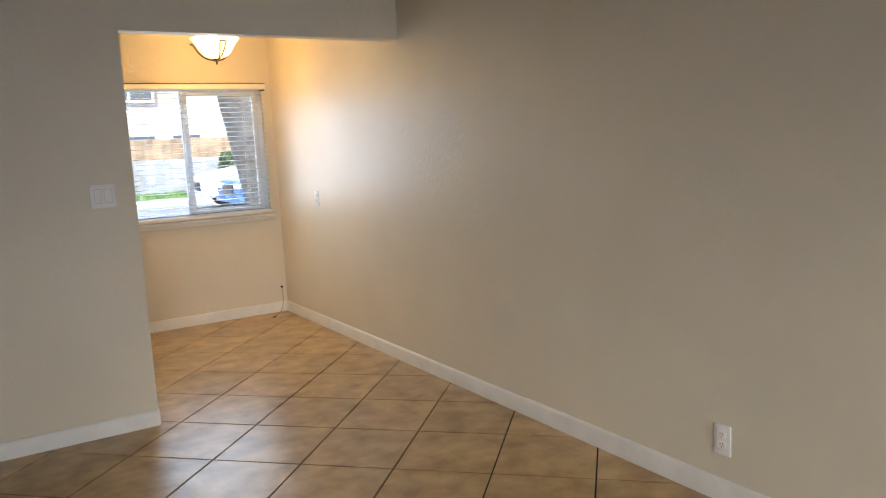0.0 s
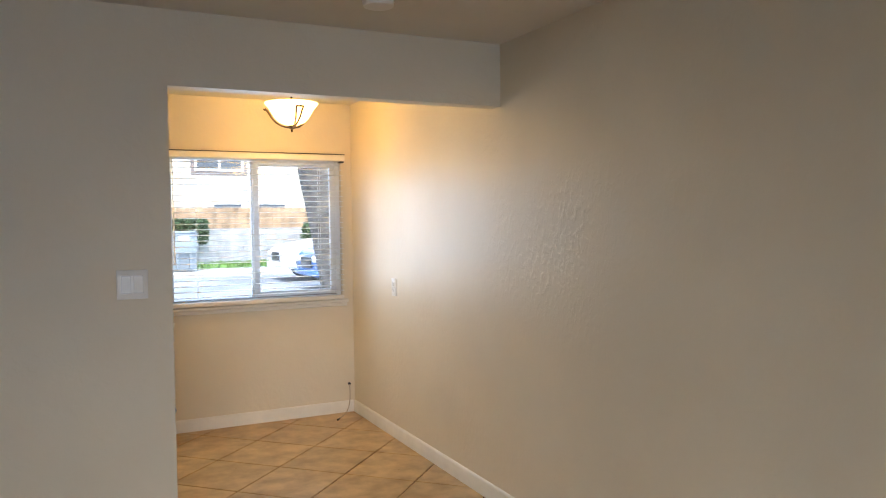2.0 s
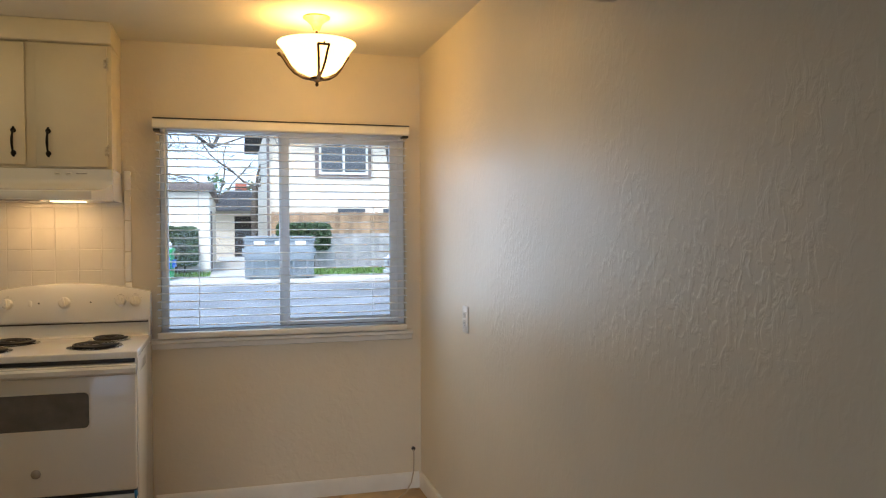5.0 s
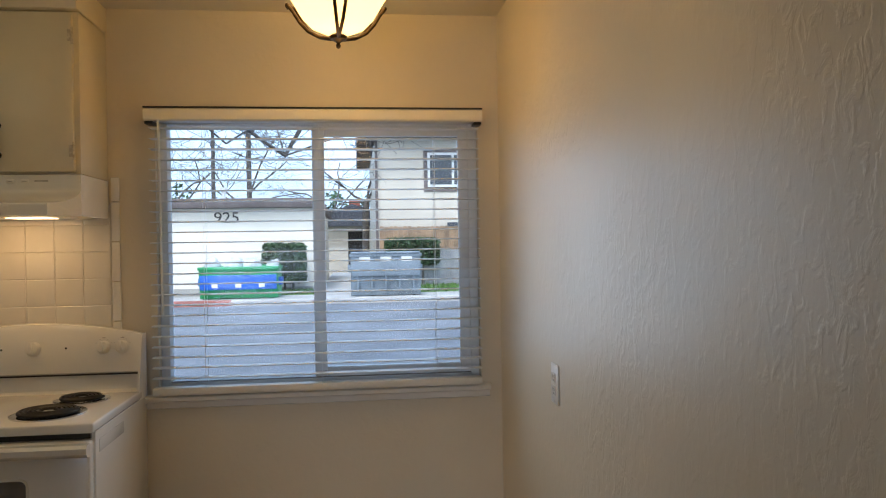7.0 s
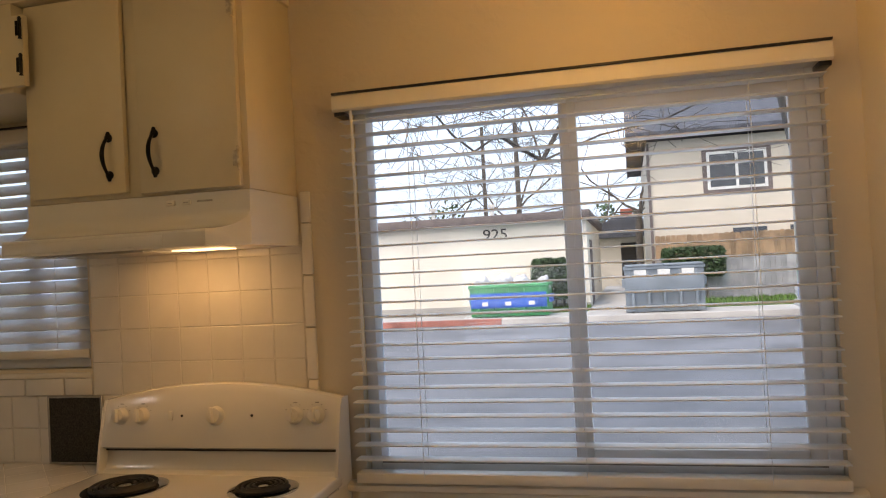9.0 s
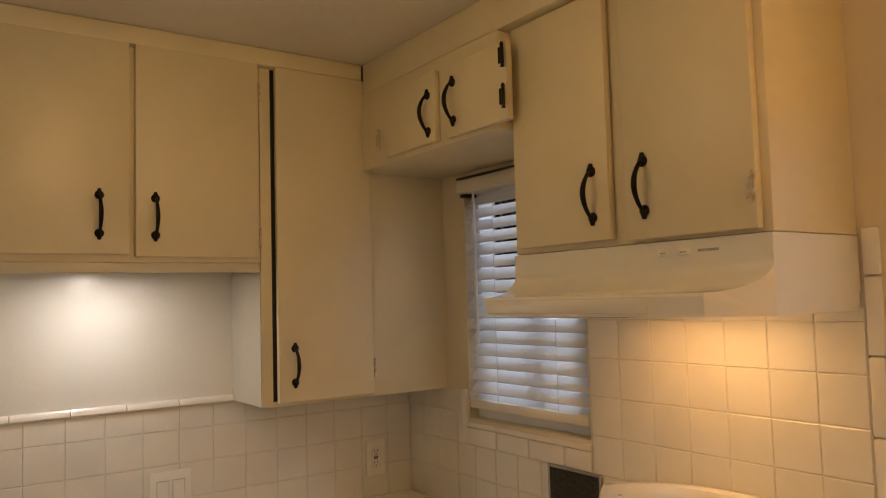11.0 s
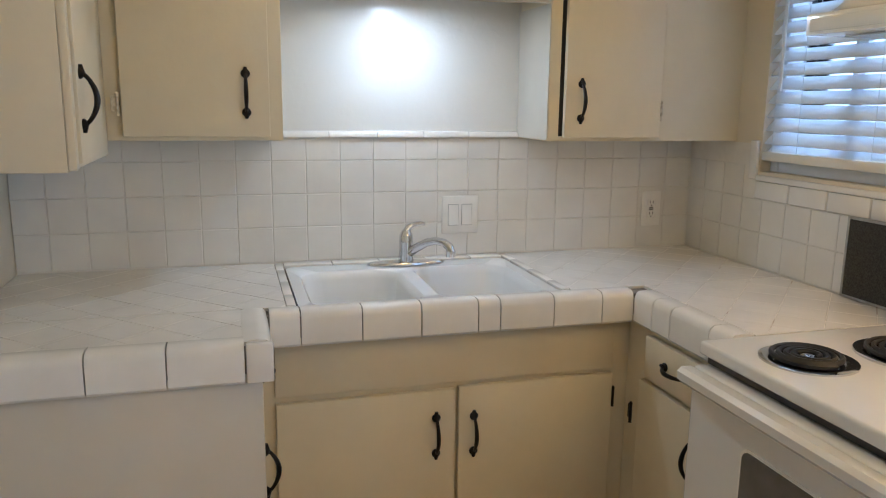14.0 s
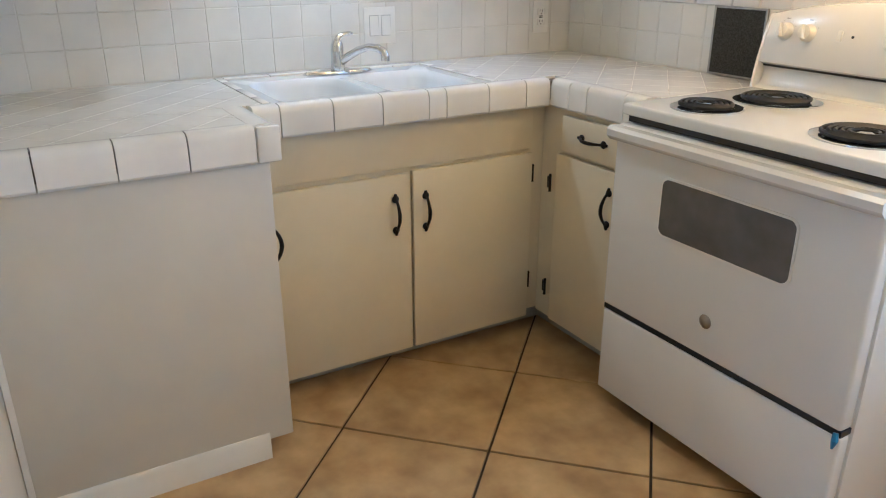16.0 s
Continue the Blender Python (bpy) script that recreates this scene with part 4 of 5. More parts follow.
plate("wall_outlet", "white outlet plate beside the large window", "outlet", Matrix.Translation((XR, 7.043, 1.027)) @ Matrix.Rotation(math.pi, 4, "Z"), 0.075, 0.118, "duplex")


def loose_cable():
    c = thing("cable", (3.12, 7.84, 0.0), "old loose cable end hanging from the corner wall to the floor", "cable")
    bm = bmesh.new()
    tube(bm, [(3.135, W, 0.215), (3.133, W - 0.02, 0.21), (3.13, W - 0.035, 0.17), (3.128, W - 0.04, 0.11), (3.11, W - 0.06, 0.05), (3.07, W - 0.11, 0.018),
              (3.02, W - 0.16, 0.008), (2.985, W - 0.20, 0.007)], 0.004, 8)
    part("cord", bm, CABLE, c)
    bm = bmesh.new()
    rod(bm, (2.99, W - 0.195, 0.007), (2.965, W - 0.225, 0.007), 0.0062)
    part("plug", bm, DARK, c, "dark connector on the cable end")
    bm = bmesh.new()
    rod(bm, (3.135, W, 0.218), (3.135, W - 0.012, 0.218), 0.011)
    part("grommet", bm, DARK, c)


loose_cable()


def puck_light():
    p = thing("puck_light", (0.212, 6.81, 1.705), "round white under-cabinet LED light, switched on", "light")
    bm = bmesh.new()
    lathe(bm, [(0.045, 0.020), (0.046, 0.006), (0.042, 0.001), (0.038, 0.0)], (0.212, 6.81, 1.707), 32)
    part("housing", bm, PLASTIC, p)
    bm = bmesh.new()
    lathe(bm, [(0.0, -0.0035), (0.03, -0.003), (0.038, 0.0), (0.038, 0.003)], (0.212, 6.81, 1.707), 32)
    part("lens", bm, PUCK, p, "glowing white lens")


puck_light()


def pendant():
    x, y = 2.552, 7.245
    p = thing("ceiling_lamp", (x, y, CEIL), "bronze ceiling lamp with a lit amber alabaster glass bowl", "lamp")
    bm = bmesh.new()
    lathe(bm, [(0.058, 0), (0.060, -0.006), (0.048, -0.014), (0.026, -0.032), (0.016, -0.055), (0.014, -0.062), (0, -0.062)], (x, y, CEIL), 32)
    part("canopy", bm, CANOPY, p)
    bm = bmesh.new()
    rod(bm, (x, y, CEIL - 0.06), (x, y, 2.098), 0.006)
    part("stem", bm, BRONZE, p)
    bm = bmesh.new()
    prof = [(0.018, 2.110), (0.05, 2.114), (0.085, 2.130), (0.112, 2.158), (0.132, 2.192), (0.150, 2.222), (0.168, 2.243), (0.174, 2.250),
            (0.171, 2.254), (0.160, 2.245), (0.143, 2.222), (0.125, 2.194), (0.105, 2.163), (0.08, 2.137), (0.05, 2.122), (0.018, 2.118)]
    lathe(bm, [(r, z - CEIL) for r, z in prof], (x, y, CEIL), 48)
    part("bowl", bm, BOWL, p, "glowing amber alabaster glass bowl")
    for k in range(3):
        a = radians(-86 + 120 * k)
        dx, dy = math.cos(a), math.sin(a)
        px, py = -dy * 0.024, dx * 0.024
        pts = [(0.020, 2.094), (0.066, 2.106), (0.101, 2.126), (0.127, 2.155), (0.148, 2.190), (0.166, 2.214)]
        bm = bmesh.new()
        for s in (-1, 1):
            path = [(x + dx * r + s * px * i / 5, y + dy * r + s * py * i / 5, z) for i, (r, z) in enumerate(pts)]
            tube(bm, path, 0.0056, 8)
        r, z = pts[-1]
        tube(bm, [(x + dx * r - px * 1.1, y + dy * r - py * 1.1, z), (x + dx * r + px * 1.1, y + dy * r + py * 1.1, z)], 0.0056, 8)
        tube(bm, [(x + dx * r, y + dy * r, z), (x + dx * (r + 0.012), y + dy * (r + 0.012), z - 0.003), (x + dx * (r + 0.02), y + dy * (r + 0.02), z + 0.006)], [0.0056, 0.005, 0.003], 8)
        part("arm", bm, BRONZE, p, "bronze strap holding the bowl")
    bm = bmesh.new()
    lathe(bm, [(0.0, 2.062), (0.006, 2.066), (0.008, 2.074), (0.005, 2.080), (0.012, 2.086), (0.026, 2.092), (0.028, 2.102), (0.018, 2.108), (0, 2.108)], (x, y, 0), 24)
    part("finial", bm, BRONZE, p)


pendant()


def dome_lamp():
    """A flush lamp close to the ceiling: a pan, a shallow glass bowl and a finial that holds it."""
    x, y = 1.14, 6.79
    d = thing("ceiling_lamp", (x, y, CEIL), "flush ceiling lamp with a lit pale amber glass bowl", "lamp")
    bm = bmesh.new()
    lathe(bm, [(0.120, 0), (0.124, -0.012), (0.112, -0.028), (0.060, -0.034), (0, -0.034)], (x, y, CEIL), 36)
    part("pan", bm, BRONZE, d)
    bm = bmesh.new()
    rod(bm, (x, y, CEIL - 0.03), (x, y, 2.196), 0.005)
    part("stem", bm, BRONZE, d)
    bm = bmesh.new()
    lathe(bm, [(0.014, 2.196), (0.05, 2.199), (0.090, 2.212), (0.125, 2.236), (0.148, 2.268), (0.158, 2.300), (0.164, 2.318), (0.160, 2.320),
               (0.152, 2.300), (0.141, 2.270), (0.118, 2.241), (0.085, 2.219), (0.05, 2.207), (0.014, 2.204)], (x, y, 0), 48)
    part("bowl", bm, DOME, d, "glowing pale amber glass bowl")
    bm = bmesh.new()
    lathe(bm, [(0.0, 2.160), (0.006, 2.162), (0.009, 2.168), (0.006, 2.174), (0.016, 2.178), (0.024, 2.186), (0.026, 2.195), (0.014, 2.1955), (0, 2.1955)], (x, y, 0), 24)
    part("finial", bm, BRONZE, d, "dark bronze finial")


dome_lamp()

bm = bmesh.new()
lathe(bm, [(0.062, 0), (0.064, -0.012), (0.058, -0.030), (0.030, -0.034), (0, -0.034)], (2.347, 5.145, 2.345), 36)
solo("smoke_detector", bm, PLASTIC, "round white smoke detector on the front ceiling", "smoke detector")

# ---- windows ----


def ring_frame(bm, x0, x1, z0, z1, y0, y1, w, bev=0.003):
    bx(bm, x0, x0 + w, y0, y1, z0, z1, bev)
    bx(bm, x1 - w, x1, y0, y1, z0, z1, bev)
    bx(bm, x0 + w, x1 - w, y0, y1, z0, z0 + w, bev)
    bx(bm, x0 + w, x1 - w, y0, y1, z1 - w, z1, bev)


def slider(name, op, label, mid):
    """A two-light sliding window in an opening."""
    x0, x1, z0, z1 = op
    w = thing(name, ((x0 + x1) / 2, W, z0), label, "window", kind="structure")
    bm = bmesh.new()
    ring_frame(bm, x0 + 0.001, x1 - 0.001, z0 + 0.001, z1 - 0.001, W + 0.035, W + 0.105, 0.034)
    part("window_frame", bm, VINYL, w)
    bm = bmesh.new()
    ring_frame(bm, mid - 0.022, x1 - 0.035, z0 + 0.035, z1 - 0.035, W + 0.040, W + 0.068, 0.042)
    part("sash", bm, VINYL, w)
    part("meeting_rail", box(mid - 0.030, mid + 0.016, W + 0.070, W + 0.100, z0 + 0.036, z1 - 0.036, bev=0.003), VINYL, w)
    part("track", box(x0 + 0.036, x1 - 0.036, W + 0.036, W + 0.10, z0 + 0.0352, z0 + 0.040), ALU, w)
    for a, b, y in ((x0 + 0.034, mid - 0.02, W + 0.085), (mid + 0.018, x1 - 0.078, W + 0.054)):
        p = part("pane", box(a, b, y, y + 0.004, z0 + 0.036, z1 - 0.036), PANE, w, "clear glass pane", smooth=False)
        p.visible_shadow = False
    return w


win = slider("window_1", BW, "large white vinyl sliding window with two lights", 2.456)
bm = bmesh.new()
prism(bm, [(W + 0.03, 0.882), (W - 0.038, 0.882), (W - 0.046, 0.876), (W - 0.046, 0.863), (W - 0.036, 0.856), (W - 0.010, 0.852), (W - 0.010, 0.830), (W - 0.002, 0.826), (W, 0.826), (W, 0.858), (W + 0.03, 0.868)],
      "x", 1.782, 3.128)
part("window_sill", bm, TRIM, win, "cream painted wooden sill")
kwin = slider("window_2", KW, "small kitchen window with a closed blind", 0.69)
bm = bmesh.new()
bx(bm, KW[0] - 0.004, KW[1] + 0.004, W - 0.012, W + 0.03, 1.188, 1.205, 0.003)
part("window_sill", bm, TRIM, kwin)


def blind(x0, x1, z0, z1, y, pitch, tilt, label, wand_x, cords, depth=0.050):
    """A horizontal slat blind; each slat is slightly crowned and turned by tilt degrees."""
    b = thing("window_blind", ((x0 + x1) / 2, y, z0), label, "blind")
    bm = bmesh.new()
    prism(bm, [(y - 0.040, z1 - 0.047), (y - 0.046, z1 - 0.041), (y - 0.046, z1 - 0.008), (y - 0.040, z1), (y - 0.034, z1), (y - 0.034, z1 - 0.047)], "x", x0 - 0.012, x1 + 0.012)
    part("valance", bm, TRIM, b, "cream valance board")
    # black strip stands in for the shade between valance top and wall
    part("painted_top_shade", box(x0 - 0.012, x1 + 0.012, y - 0.047, y + 0.004, z1 + 0.001, z1 + 0.006), DARK, b, "black strip painted as shade above the valance")
    part("headrail", box(x0, x1, y - 0.028, y + 0.028, z1 - 0.045, z1 - 0.006, bev=0.002), VINYL, b)
    for x in (x0 - 0.010, x1 - 0.020):
        part("bracket", box(x, x + 0.03, y - 0.033, y + 0.03, z1 - 0.058, z1 - 0.047, bev=0.001), DARK, b, "dark end bracket")
    bm = bmesh.new()
    t = 0.0014
    prof = []
    for k in range(7):
        s = k / 6 * 2 - 1
        prof.append((s * depth / 2, 0.002 * (1 - s * s)))
    outline = [(u, v + t) for u, v in prof] + [(u, v - t) for u, v in prof[::-1]]
    ca, sa = math.cos(radians(tilt)), math.sin(radians(tilt))
    prism(bm, [(u * ca - v * sa, u * sa + v * ca) for u, v in outline], "x", -(x1 - x0) / 2, (x1 - x0) / 2)
    me = mesh_of("slat", bm, SLAT)
    z = z1 - 0.072
    while z > z0 + 0.024:
        placed("slat", me, b, Matrix.Translation(((x0 + x1) / 2, y, z)) @ Matrix.Rotation(random.uniform(-0.6, 0.6) * 0.017, 4, "X"))
        z -= pitch
    part("bottom_rail", box(x0, x1, y - 0.025, y + 0.025, z0, z0 + 0.028, bev=0.004), TRIM, b, "cream bottom rail")
    for x in cords:
        bm = bmesh.new()
        for dy in (-depth / 2 * ca - 0.0015, depth / 2 * ca + 0.0015):
            tube(bm, [(x, y + dy, z1 - 0.06), (x, y + dy, z0 + 0.015)], 0.0009, 5)
        part("ladder_cord", bm, VINYL, b)
    bm = bmesh.new()
    tube(bm, [(wand_x, y - 0.036, z1 - 0.047), (wand_x + 0.002, y - 0.038, z1 - 0.10), (wand_x + 0.006, y - 0.038, z1 - 0.72 * (z1 - z0))], 0.0045, 8)
    part("wand", bm, VINYL, b, "clear tilt wand")
    return b


blind(1.822, 3.090, 0.886, 1.977, W - 0.034, 0.0398, 0, "white horizontal slat blind lowered, slats open", 1.862, (2.02, 2.46, 2.91))
blind(0.390, 0.920, 1.250, 1.998, W + 0.022, 0.0405, 46, "white slat blind over the kitchen window, slats nearly closed", 0.455, (0.425, 0.53, 0.80), 0.050)

# wide window behind the walk that lets daylight into the front room
fw = thing("window_3", (0.85, YB, 0.2), "wide white framed front window", "window", kind="structure")
bm = bmesh.new()
for a in ((-0.999, -0.93), (0.80, 0.90), (2.83, 2.899)):
    bx(bm, a[0], a[1], YB - 0.09, YB - 0.03, 0.201, 1.499, 0.003)
for a in ((0.201, 0.27), (1.43, 1.499)):
    bx(bm, -0.93, 0.80, YB - 0.09, YB - 0.03, a[0], a[1], 0.003)
    bx(bm, 0.90, 2.83, YB - 0.09, YB - 0.03, a[0], a[1], 0.003)
part("window_frame", bm, VINYL, fw)
for a, b in ((-0.93, 0.80), (0.90, 2.83)):
    pn = part("pane", box(a, b, YB - 0.062, YB - 0.057, 0.27, 1.43), PANE, fw, smooth=False)
    pn.visible_shadow = False

# ---- wall tiles ----
us = [PK + 0.001] + [PK + 0.094 + 0.1045 * k for k in range(21)]
us = [u for u in us if u < W - 0.02] + [W - 0.001]
zs = [0.919, 1.0285, 1.131, 1.2335, 1.300]
lay_wall_tiles(wall_west, "tile", "x", XS, us, zs, lambda u, z: False, 0.008, 0.002, WTILE)
part("tile_grout", box(XS, XS + 0.0055, PK + 0.001, W - 0.001, 0.90, 1.303), GROUT, wall_west)
for a, b in ((6.449, 6.60), (6.60, 6.75), (6.75, 6.90), (6.90, 7.05), (7.05, 7.219)):
    bm = bmesh.new()
    prism(bm, [(XS, 1.301), (XS + 0.010, 1.301), (XS + 0.016, 1.306), (XS + 0.016, 1.314), (XS + 0.010, 1.322), (XS, 1.324)], "y", a + 0.001, b - 0.001)
    part("cap_tile", bm, CTILE, wall_west)
un = [0.028, 0.118, 0.220, 0.322, 0.416, 0.520, 0.624, 0.728, 0.832] + [0.937 + 0.1045 * k for k in range(8)]
un = [u for u in un if u < 1.65] + [1.664]
zn = [0.919, 1.0285, 1.131, 1.2335, 1.336, 1.4385, 1.541, 1.57]


def no_tile(u, z):
    if u < 0.345:
        return z > 1.25 or (z > 1.2 and u > 0.33)
    if u < 0.935:
        return z > 1.131
    return False


lay_wall_tiles(wall_north, "tile", "y", W, un, zn, no_tile, 0.008, 0.002, WTILE)
bm = bmesh.new()
bx(bm, 0.024, KW[0] - 0.012, W - 0.0055, W, 0.90, 1.300)
bx(bm, KW[0] - 0.012, 0.935, W - 0.0055, W, 0.90, 1.186)
bx(bm, 0.935, 1.666, W - 0.0055, W, 0.90, 1.60)
part("tile_grout", bm, GROUT, wall_north)
for x0, x1, z0, z1 in ((0.345, 0.38, 1.19, 1.31), (1.667, 1.701, 1.02, 1.17), (1.667, 1.701, 1.172, 1.322), (1.667, 1.701, 1.324, 1.475), (1.667, 1.701, 1.477, 1.628), (1.667, 1.701, 1.63, 1.722),
                       (0.382, 0.53, 1.1325, 1.187), (0.532, 0.68, 1.1325, 1.187), (0.682, 0.83, 1.1325, 1.187), (0.832, 0.934, 1.1325, 1.187)):
    part("trim_tile", box(x0 + 0.001, x1 - 0.001, W - 0.013, W + 0.001, z0, z1, bev=0.005), CTILE, wall_north)

# ---- outside ----
GZ = 0.10
ASPHALT = mat("worn_pale_asphalt", (0.17, 0.175, 0.185), 0.8, vary=0.2, scale=0.7, grain=0.3, grain_scale=60, bump=0.3, bump_scale=120)
CONCRETE = mat("pale_concrete", (0.42, 0.40, 0.37), 0.85, vary=0.12, scale=1.4, grain=0.2, grain_scale=50)
REDCURB = mat("faded_red_kerb", (0.42, 0.16, 0.12), 0.8, vary=0.25, scale=3)
SOIL = mat("winter_ground", (0.16, 0.16, 0.09), 0.95, vary=0.3, scale=0.8)
GRASS = mat("green_grass", (0.10, 0.19, 0.035), 0.9, vary=0.3, scale=2.5, island=0.25)
STUCCO = mat("white_stucco", (0.78, 0.73, 0.63), 0.9, vary=0.05, scale=0.8, bump=0.3, bump_scale=60)
STUCCO_B = mat("beige_stucco", (0.62, 0.56, 0.46), 0.9, vary=0.06, scale=0.7, bump=0.3, bump_scale=60)
FASCIA = mat("grey_brown_fascia", (0.16, 0.13, 0.12), 0.8, vary=0.15, scale=4)
SHINGLE = mat("dark_grey_shingles", (0.085, 0.09, 0.105), 0.9, vary=0.25, scale=5, bump=0.4, bump_scale=30)
FENCE = mat("weathered_cedar_board", (0.34, 0.22, 0.13), 0.85, vary=0.25, scale=3, obj=0.25, grain=0.3, grain_scale=40)
FENCE_G = mat("grey_weathered_board", (0.33, 0.33, 0.34), 0.85, vary=0.2, scale=3, obj=0.15)
BARK = mat("grey_brown_bark", (0.13, 0.115, 0.10), 0.95, vary=0.35, scale=14, bump=0.9, bump_scale=28)
LEAF = mat("dark_hedge_leaf", (0.035, 0.075, 0.022), 0.7, vary=0.3, scale=6, island=0.4)
GREEN = mat("green_dumpster_paint", (0.015, 0.30, 0.10), 0.5, vary=0.15, scale=3)
BLUE = mat("blue_dumpster_panel", (0.012, 0.11, 0.50), 0.5, vary=0.15, scale=3)
GREY = mat("grey_dumpster_paint", (0.20, 0.24, 0.27), 0.55, vary=0.12, scale=3)
BAG = mat("pale_rubbish_bag", (0.6, 0.6, 0.62), 0.4, vary=0.3, scale=9)
RUBBER = mat("black_rubber", (0.02, 0.02, 0.02), 0.8)
CARWHITE = mat("white_car_paint", (0.78, 0.78, 0.78), 0.25, coat=0.6, vary=0.02)
CARBLUE = mat("blue_car_paint", (0.03, 0.13, 0.36), 0.25, coat=0.6, vary=0.05)
CARGLASS = mat("dark_car_glass", (0.03, 0.04, 0.05), 0.08, coat=0.5)
BRICK = mat("red_brick_chimney", (0.36, 0.11, 0.07), 0.9, vary=0.2, scale=8)
SIGN = mat("white_sticker", (0.7, 0.7, 0.66), 0.6)
NUMBER = mat("dark_house_number", (0.06, 0.055, 0.05), 0.7)

solo("ground", box(-400, 400, W + T + 0.01, 900, GZ - 0.6, GZ - 0.16), SOIL, "bare winter ground reaching the horizon", "ground", kind="structure", smooth=False)
solo("road", box(-60, 60, W + 1.6, 22.6, GZ - 0.15, GZ), ASPHALT, "pale worn asphalt street", "road", kind="structure", smooth=False)
solo("pavement", box(-60, 60, W + T + 0.02, W + 1.6, GZ - 0.15, GZ + 0.10), CONCRETE, "pale concrete pavement below the window", "pavement", kind="structure", smooth=False)
solo("kerb", box(-60, -0.25, 22.6, 22.78, GZ - 0.15, GZ + 0.13, bev=0.02), REDCURB, "kerb with faded red paint", "kerb", kind="structure")
solo("kerb", box(-0.25, 60, 22.6, 22.78, GZ - 0.15, GZ + 0.13, bev=0.02), CONCRETE, "bare concrete kerb", "kerb", kind="structure")
solo("pavement", box(-60, 60, 22.78, 24.2, GZ - 0.15, GZ + 0.12), CONCRETE, "pale concrete pavement across the street", "pavement", kind="structure", smooth=False)
solo("driveway", box(1.6, 3.3, 24.2, 40, GZ - 0.15, GZ + 0.125), CONCRETE, "concrete walk between the buildings", "pavement", kind="structure", smooth=False)


def lawn(x0, x1, y0, y1, n):
    bm = bmesh.new()
    bx(bm, x0, x1, y0, y1, GZ - 0.15, GZ + 0.13)
    verts, faces = [v.co[:] for v in bm.verts], [[v.index for v in f.verts] for f in bm.faces]
    bm.verts.index_update()
    faces = [[v.index for v in f.verts] for f in bm.faces]
    bm.free()
    for _ in range(n):
        x, y, h, a = random.uniform(x0, x1), random.uniform(y0, y1), random.uniform(0.05, 0.11), random.uniform(0, 6.28)
        k = len(verts)
        dx, dy = math.cos(a) * 0.02, math.sin(a) * 0.02
        verts += [(x - dx, y - dy, GZ + 0.13), (x + dx, y + dy, GZ + 0.13), (x + dy * 2, y - dx * 2, GZ + 0.13 + h)]
        faces.append([k, k + 1, k + 2])
    me = bpy.data.meshes.new("grass")
    me.from_pydata(verts, [], faces)
    me.materials.append(GRASS)
    return tagged(new("grass", me), "short green grass strip by the pavement", "grass", kind="stuff")


lawn(-1.2, 1.6, 24.2, 25.75, 1800)
lawn(3.3, 14.8, 24.2, 27.4, 4200)


def garage():
    g = thing("garage_building", (-1.6, 28, GZ), "long white stucco garage with a flat dark roof edge", "building")
    y, x0, x1, top = 25.80, -5.2, 1.58, 2.50
    bm = bmesh.new()
    bx(bm, x0, x1, y, y + 9, GZ - 0.3, top)
    part("wall", bm, STUCCO, g, smooth=False)
    bm = bmesh.new()
    bx(bm, x0 - 0.15, x1 + 0.12, y - 0.25, y + 9.2, top + 0.001, top + 0.26, 0.02)
    part("roof", bm, FASCIA, g)
    part("side_door", box(x1 - 0.001, x1 + 0.03, y + 1.2, y + 2.1, GZ + 0.05, 2.0), FASCIA, g)
    part("stucco_band", box(x0 - 0.02, x1 + 0.02, y - 0.03, y - 0.001, GZ - 0.2, GZ + 0.25), CONCRETE, g)
    for x in (-2.9, -1.15):
        bm = bmesh.new()
        rod(bm, (x, y + 1.5, top + 0.26), (x, y + 1.5, top + 0.60), 0.06)
        rod(bm, (x, y + 1.5, top + 0.60), (x, y + 1.5, top + 0.68), 0.11)
        part("roof_vent", bm, SIGN, g, "pale pipe vent")
    cu = bpy.data.curves.new("house_number", "FONT")
    cu.body, cu.size, cu.extrude = "925", 0.40, 0.012
    tmp = new("house_number", cu)
    me = bpy.data.meshes.new_from_object(tmp.evaluated_get(bpy.context.evaluated_depsgraph_get()))
    bpy.data.objects.remove(tmp)
    me.materials.clear()
    me.materials.append(NUMBER)
    w = max(v.co.x for v in me.vertices)
    placed("house_number", me, g, Matrix.Translation((-1.174, y - 0.014, 2.125)) @ Matrix.Rotation(radians(90), 4, "X") @ Matrix.Diagonal((0.66 / w, 1.0, 1, 1)), "dark numerals 925")


garage()


